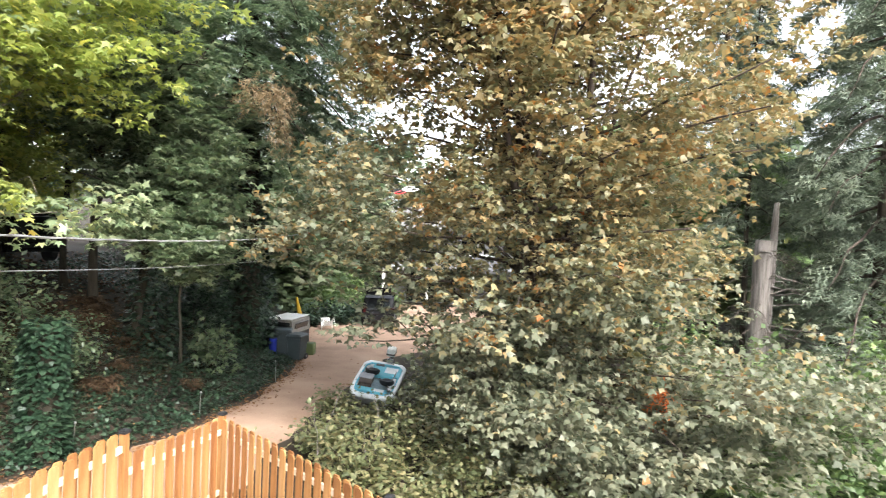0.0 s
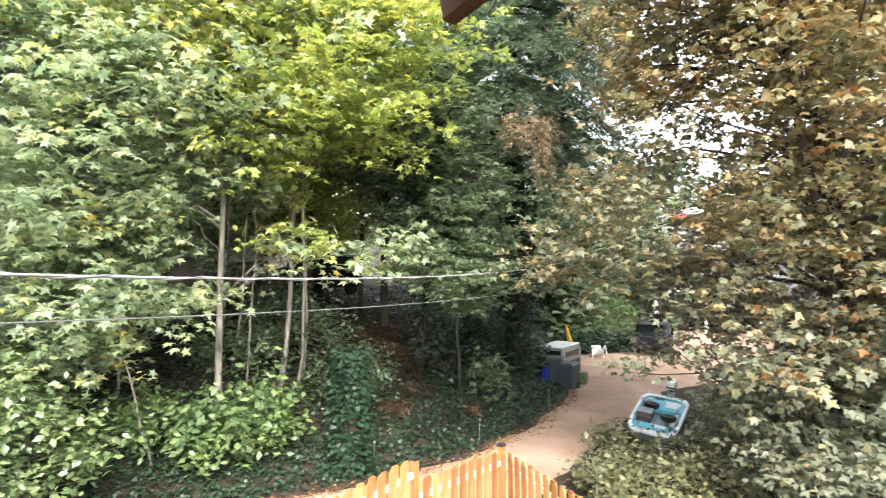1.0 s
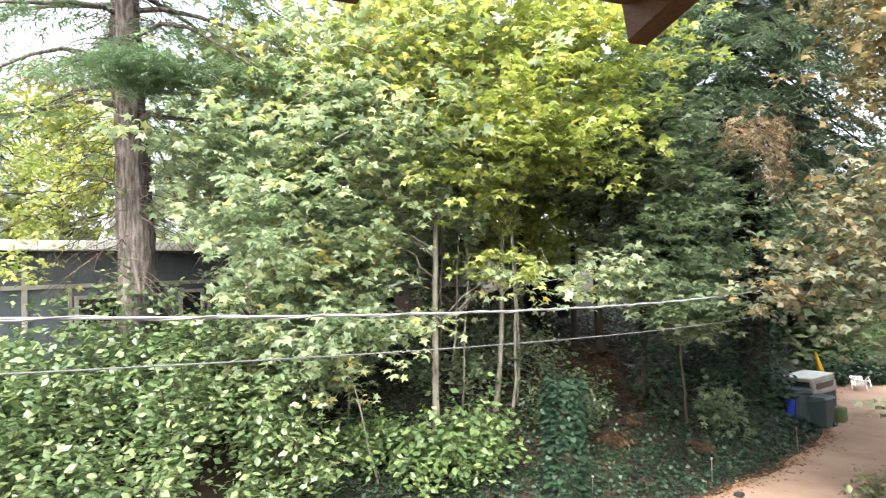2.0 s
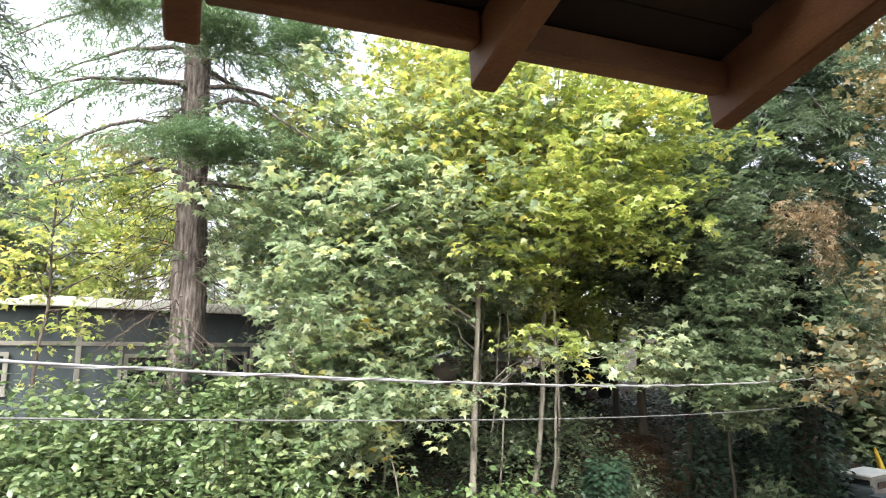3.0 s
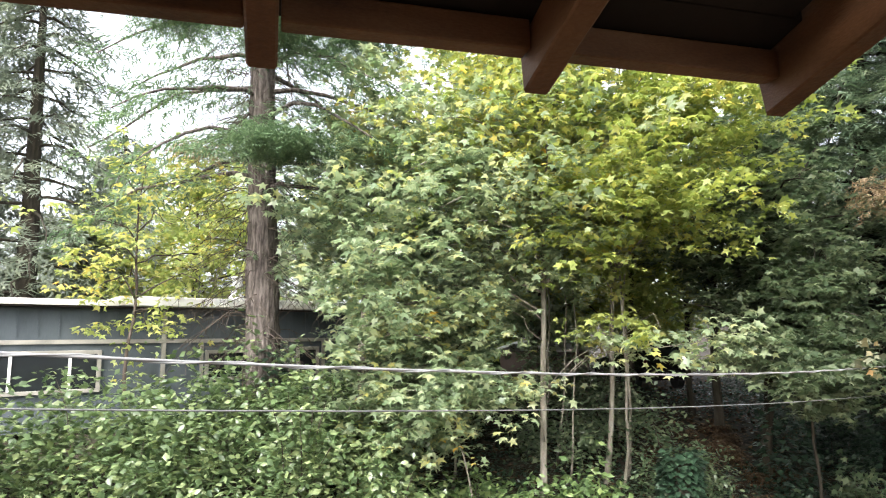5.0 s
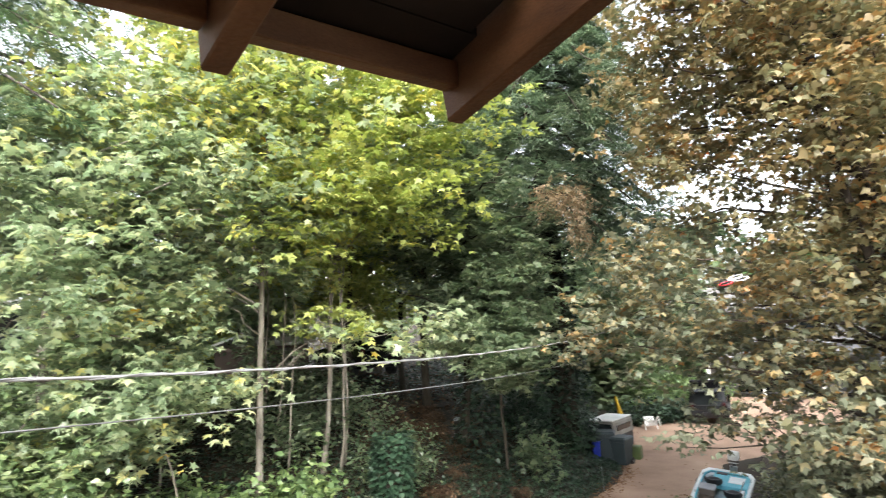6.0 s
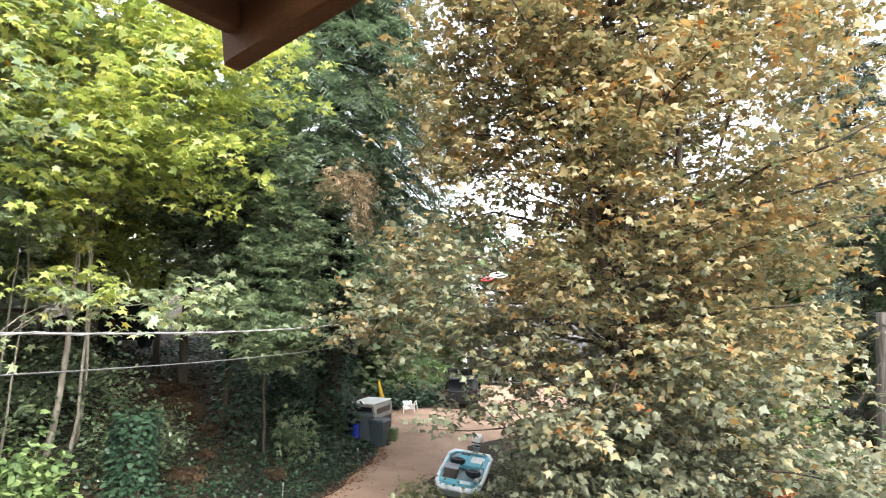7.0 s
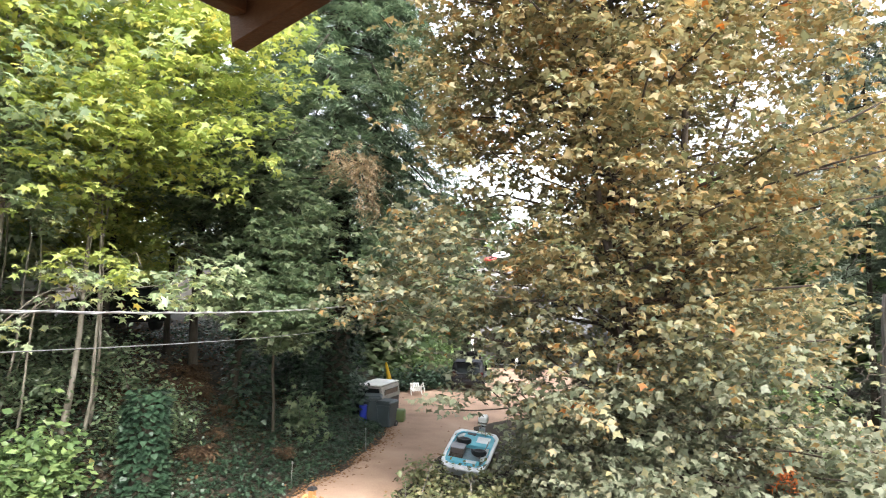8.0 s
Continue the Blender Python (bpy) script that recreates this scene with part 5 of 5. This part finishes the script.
def parked_car(m, label, open_hatch):
    root = thing("parked_car", m, label, "car")
    prof = [(-2.15, 0.35), (-2.2, 0.75), (-2.1, 1.0), (-1.75, 1.55), (-1.5, 1.66), (0.2, 1.64), (0.95, 1.1), (2.0, 0.95), (2.2, 0.7), (2.15, 0.35)]
    sec = lambda x, k: [(x * (1 - 0.16 * max(0, z - 0.95)), y, z) for y, z in prof]
    part("body", Build().loft([sec(-0.78, 0), sec(-0.88, 1), sec(0.88, 1), sec(0.78, 0)]), M_carpaint, root, "dark painted body")
    # solid dark pane; under a raised tailgate it stands for the boot's shade
    part("rear_dark_pane", Build().box((0, -1.98, 1.18), (1.25, 0.16, 0.62), pose(0, 0, 0, -30), 0.03), M_glass_dark, root)
    for s in (-1, 1):
        part("side_window", Build().box((s * 0.80, -0.55, 1.32), (0.05, 1.9, 0.36), pose(0, 0, 0, 0, s * -9), 0.02), M_glass_dark, root)
        part("tail_light", Build().box((s * 0.74, -2.13, 0.92), (0.16, 0.1, 0.3), bevel=0.02), M_taillight, root, "dark red tail light")
        for y in (-1.35, 1.35):
            w = part("wheel", Build().tube([(s * 0.68, y, 0.33), (s * 0.9, y, 0.33)], 0.33, 20), M_black, root, "tyre")
            part("rim", Build().tube([(s * 0.885, y, 0.33), (s * 0.91, y, 0.33)], 0.2, 16), M_steel, w)
    part("bumper", Build().box((0, -2.2, 0.55), (1.7, 0.14, 0.2), bevel=0.04), M_carpaint, root)
    if open_hatch:
        part("hatch", Build().box((0, -2.25, 1.98), (1.4, 1.15, 0.07), pose(0, 0, 0, -24), 0.03), M_carpaint, root, "raised tailgate")
        part("cargo", Build().box((0.25, -1.95, 1.0), (0.7, 0.3, 0.3), bevel=0.05), M_white, root, "pale load in the boot")


parked_car(pose(-3.1, 32.0, 0.05, 0, 0, 2) @ Matrix.Scale(0.88, 4), "dark car with its tailgate raised, parked on the gravel", True)
parked_car(pose(-14.6, 20.8, float(height(-14.6, 20.8)), 0, 0, 60), "dark car parked on the plateau behind the maples", False)


# ---- grey house at the end of the yard ----
def far_house():
    root = thing("grey_house", pose(0.4, 41.5, 0), "grey house with a porch, half hidden behind leaves", "house")
    part("wall", Build().box((0, 2.5, 2.4), (9, 5, 5.2)), M_greyhouse, root)
    part("roof", Build().loft([[(-4.9, -0.9, 4.9), (-4.9, 2.5, 6.3), (-4.9, 5.9, 4.9), (-4.9, 5.9, 4.75), (-4.9, 2.5, 6.12), (-4.9, -0.9, 4.75)],
                               [(4.9, -0.9, 4.9), (4.9, 2.5, 6.3), (4.9, 5.9, 4.9), (4.9, 5.9, 4.75), (4.9, 2.5, 6.12), (4.9, -0.9, 4.75)]]), M_shingle, root, "grey shingled roof")
    part("porch_deck", Build().box((0, -1.3, 2.35), (8.6, 2.4, 0.18)), M_greyhouse, root)
    for x in (-4.1, -1.4, 1.4, 4.1):
        part("porch_post", Build().box((x, -2.35, 1.12), (0.16, 0.16, 2.26)), M_white, root, "white post")
    for k in range(30):
        part("baluster", Build().box((-4.1 + k * 0.283, -2.4, 2.88), (0.05, 0.04, 0.86)), M_greyhouse, root)
    part("handrail", Build().box((0, -2.4, 3.34), (8.5, 0.09, 0.07)), M_white, root, "white handrail")
    # flat dark panel on the solid wall, painted shade of an open bay
    part("garage_shade_panel", Build().box((-1.2, 0.0, 1.1), (3.2, 0.06, 2.0)), M_glass_dark, root, "dark panel standing for the unlit garage bay")
    for x in (-2.4, 1.2):
        w = part("window", Build().box((x, -0.01, 3.7), (1.1, 0.06, 1.0)), M_glass_dark, root)
        for dx in (-0.56, 0.56):
            part("frame", Build().box((x + dx, -0.03, 3.7), (0.08, 0.08, 1.16)), M_white, w)


far_house()


def shed():
    z = float(height(-15.2, 16.4))
    root = thing("shed", pose(-15.2, 16.4, z - 0.05, 0, 0, 8), "small brown shed with a pale roof behind the maples", "shed")
    part("wall", Build().box((0, 0, 0.7), (2.0, 2.4, 1.4)), M_pink, root)
    part("roof", Build().loft([[(x, y, 1.42 + zz) for x, zz in ((-1.2, 0.05), (0, 0.36), (1.2, 0.05), (1.2, -0.03), (0, 0.28), (-1.2, -0.03))] for y in (-1.4, 1.4)]), M_roofing, root, "pale weathered roof")
    part("door", Build().box((1.01, -0.3, 0.66), (0.05, 0.7, 1.26), bevel=0.01), M_trim, root)
    for y in (-1.2, 1.2):
        part("corner_board", Build().box((1.0, y, 0.69), (0.07, 0.1, 1.36)), M_white, root)


shed()


# ---- small things ----
def drone():
    root = thing("hovering_drone", pose(-0.33, 6.4, 5.24, 12, -14, 20) @ Matrix.Scale(0.8, 4), "small white and red toy drone hovering with ring guards", "drone")
    part("body", Build().loft([[(0.035 * r * math.cos(a), 0.06 * r * math.sin(a), z) for a in np.linspace(0, math.tau, 12, False)] for r, z in ((0.6, -0.02), (1, -0.008), (1, 0.012), (0.5, 0.028))]), M_white, root, "white body", True)
    for x, y, m in ((-0.085, -0.08, M_red), (0.085, -0.08, M_white), (-0.085, 0.08, M_black), (0.085, 0.08, M_white)):
        arm = part("arm", Build().tube([(0, 0, 0), (x, y, 0.005)], 0.006, 6), M_black, root)
        part("guard", Build().tube([(x + 0.07 * math.cos(a), y + 0.07 * math.sin(a), 0.005) for a in np.linspace(0, math.tau, 20, False)], 0.006, 6, True), m, arm, "ring guard")
        part("rotor", Build().box((x, y, 0.018), (0.12, 0.012, 0.003), pose(0, 0, 0, 0, 0, 30 + x * 400)), M_black, arm)
        part("rotor_motor", Build().tube([(x, y, -0.008), (x, y, 0.018)], 0.009, 8), M_black, arm)


drone()


def path_light(x, y, h, lean):
    z = float(height(x, y))
    root = thing("garden_stake_light", pose(x, y, z, lean, lean, 0), "thin garden stake with a small pale lamp head in the ivy", "stake light", "stake lights on the bank")
    part("stake", Build().tube([(0, 0, -0.1), (0, 0, h)], 0.011, 6), M_steel, root)
    part("head", Build().lathe([(0.012, 0), (0.024, 0.01), (0.026, 0.045), (0.012, 0.06)], 12, (0, 0, h)), M_steel, root)


path_light(-7.15, 12.3, 0.62, 12)
path_light(-5.7, 15.1, 0.55, 3)
path_light(-4.9, 19.0, 0.6, -3)

# bare stems leaning over the shrubs by the boat, and one leaning sapling on the bank
for k in range(7):
    q = np.array([-2.6 + rng.uniform(0, 2.0), 12.2 + rng.uniform(0, 1.4), 0])
    q[2] = float(height(q[0], q[1]))
    e = q + np.array([rng.uniform(-0.8, 0.6), rng.uniform(-0.3, 0.5), rng.uniform(0.9, 1.7)])
    tagged(part("bare_stem", Build().tube(curve(q, e, 0.15, 7, 0.03), [0.013 * (1 - 0.7 * j / 6) for j in range(7)], 5), M_snag, smooth=True), "bare grey bramble stem arching over the shrubs", "stem", "bare stems")
q = np.array([-10.2, 9.1, float(height(-10.2, 9.1))])
tagged(part("leaning_sapling", Build().tube(curve(q, q + np.array([-0.35, -0.3, 2.1]), 0.05, 8, 0.02), [0.03 * (1 - 0.5 * j / 7) for j in range(8)], 6), M_bark_pale, smooth=True), "thin pale leaning sapling stem", "sapling")
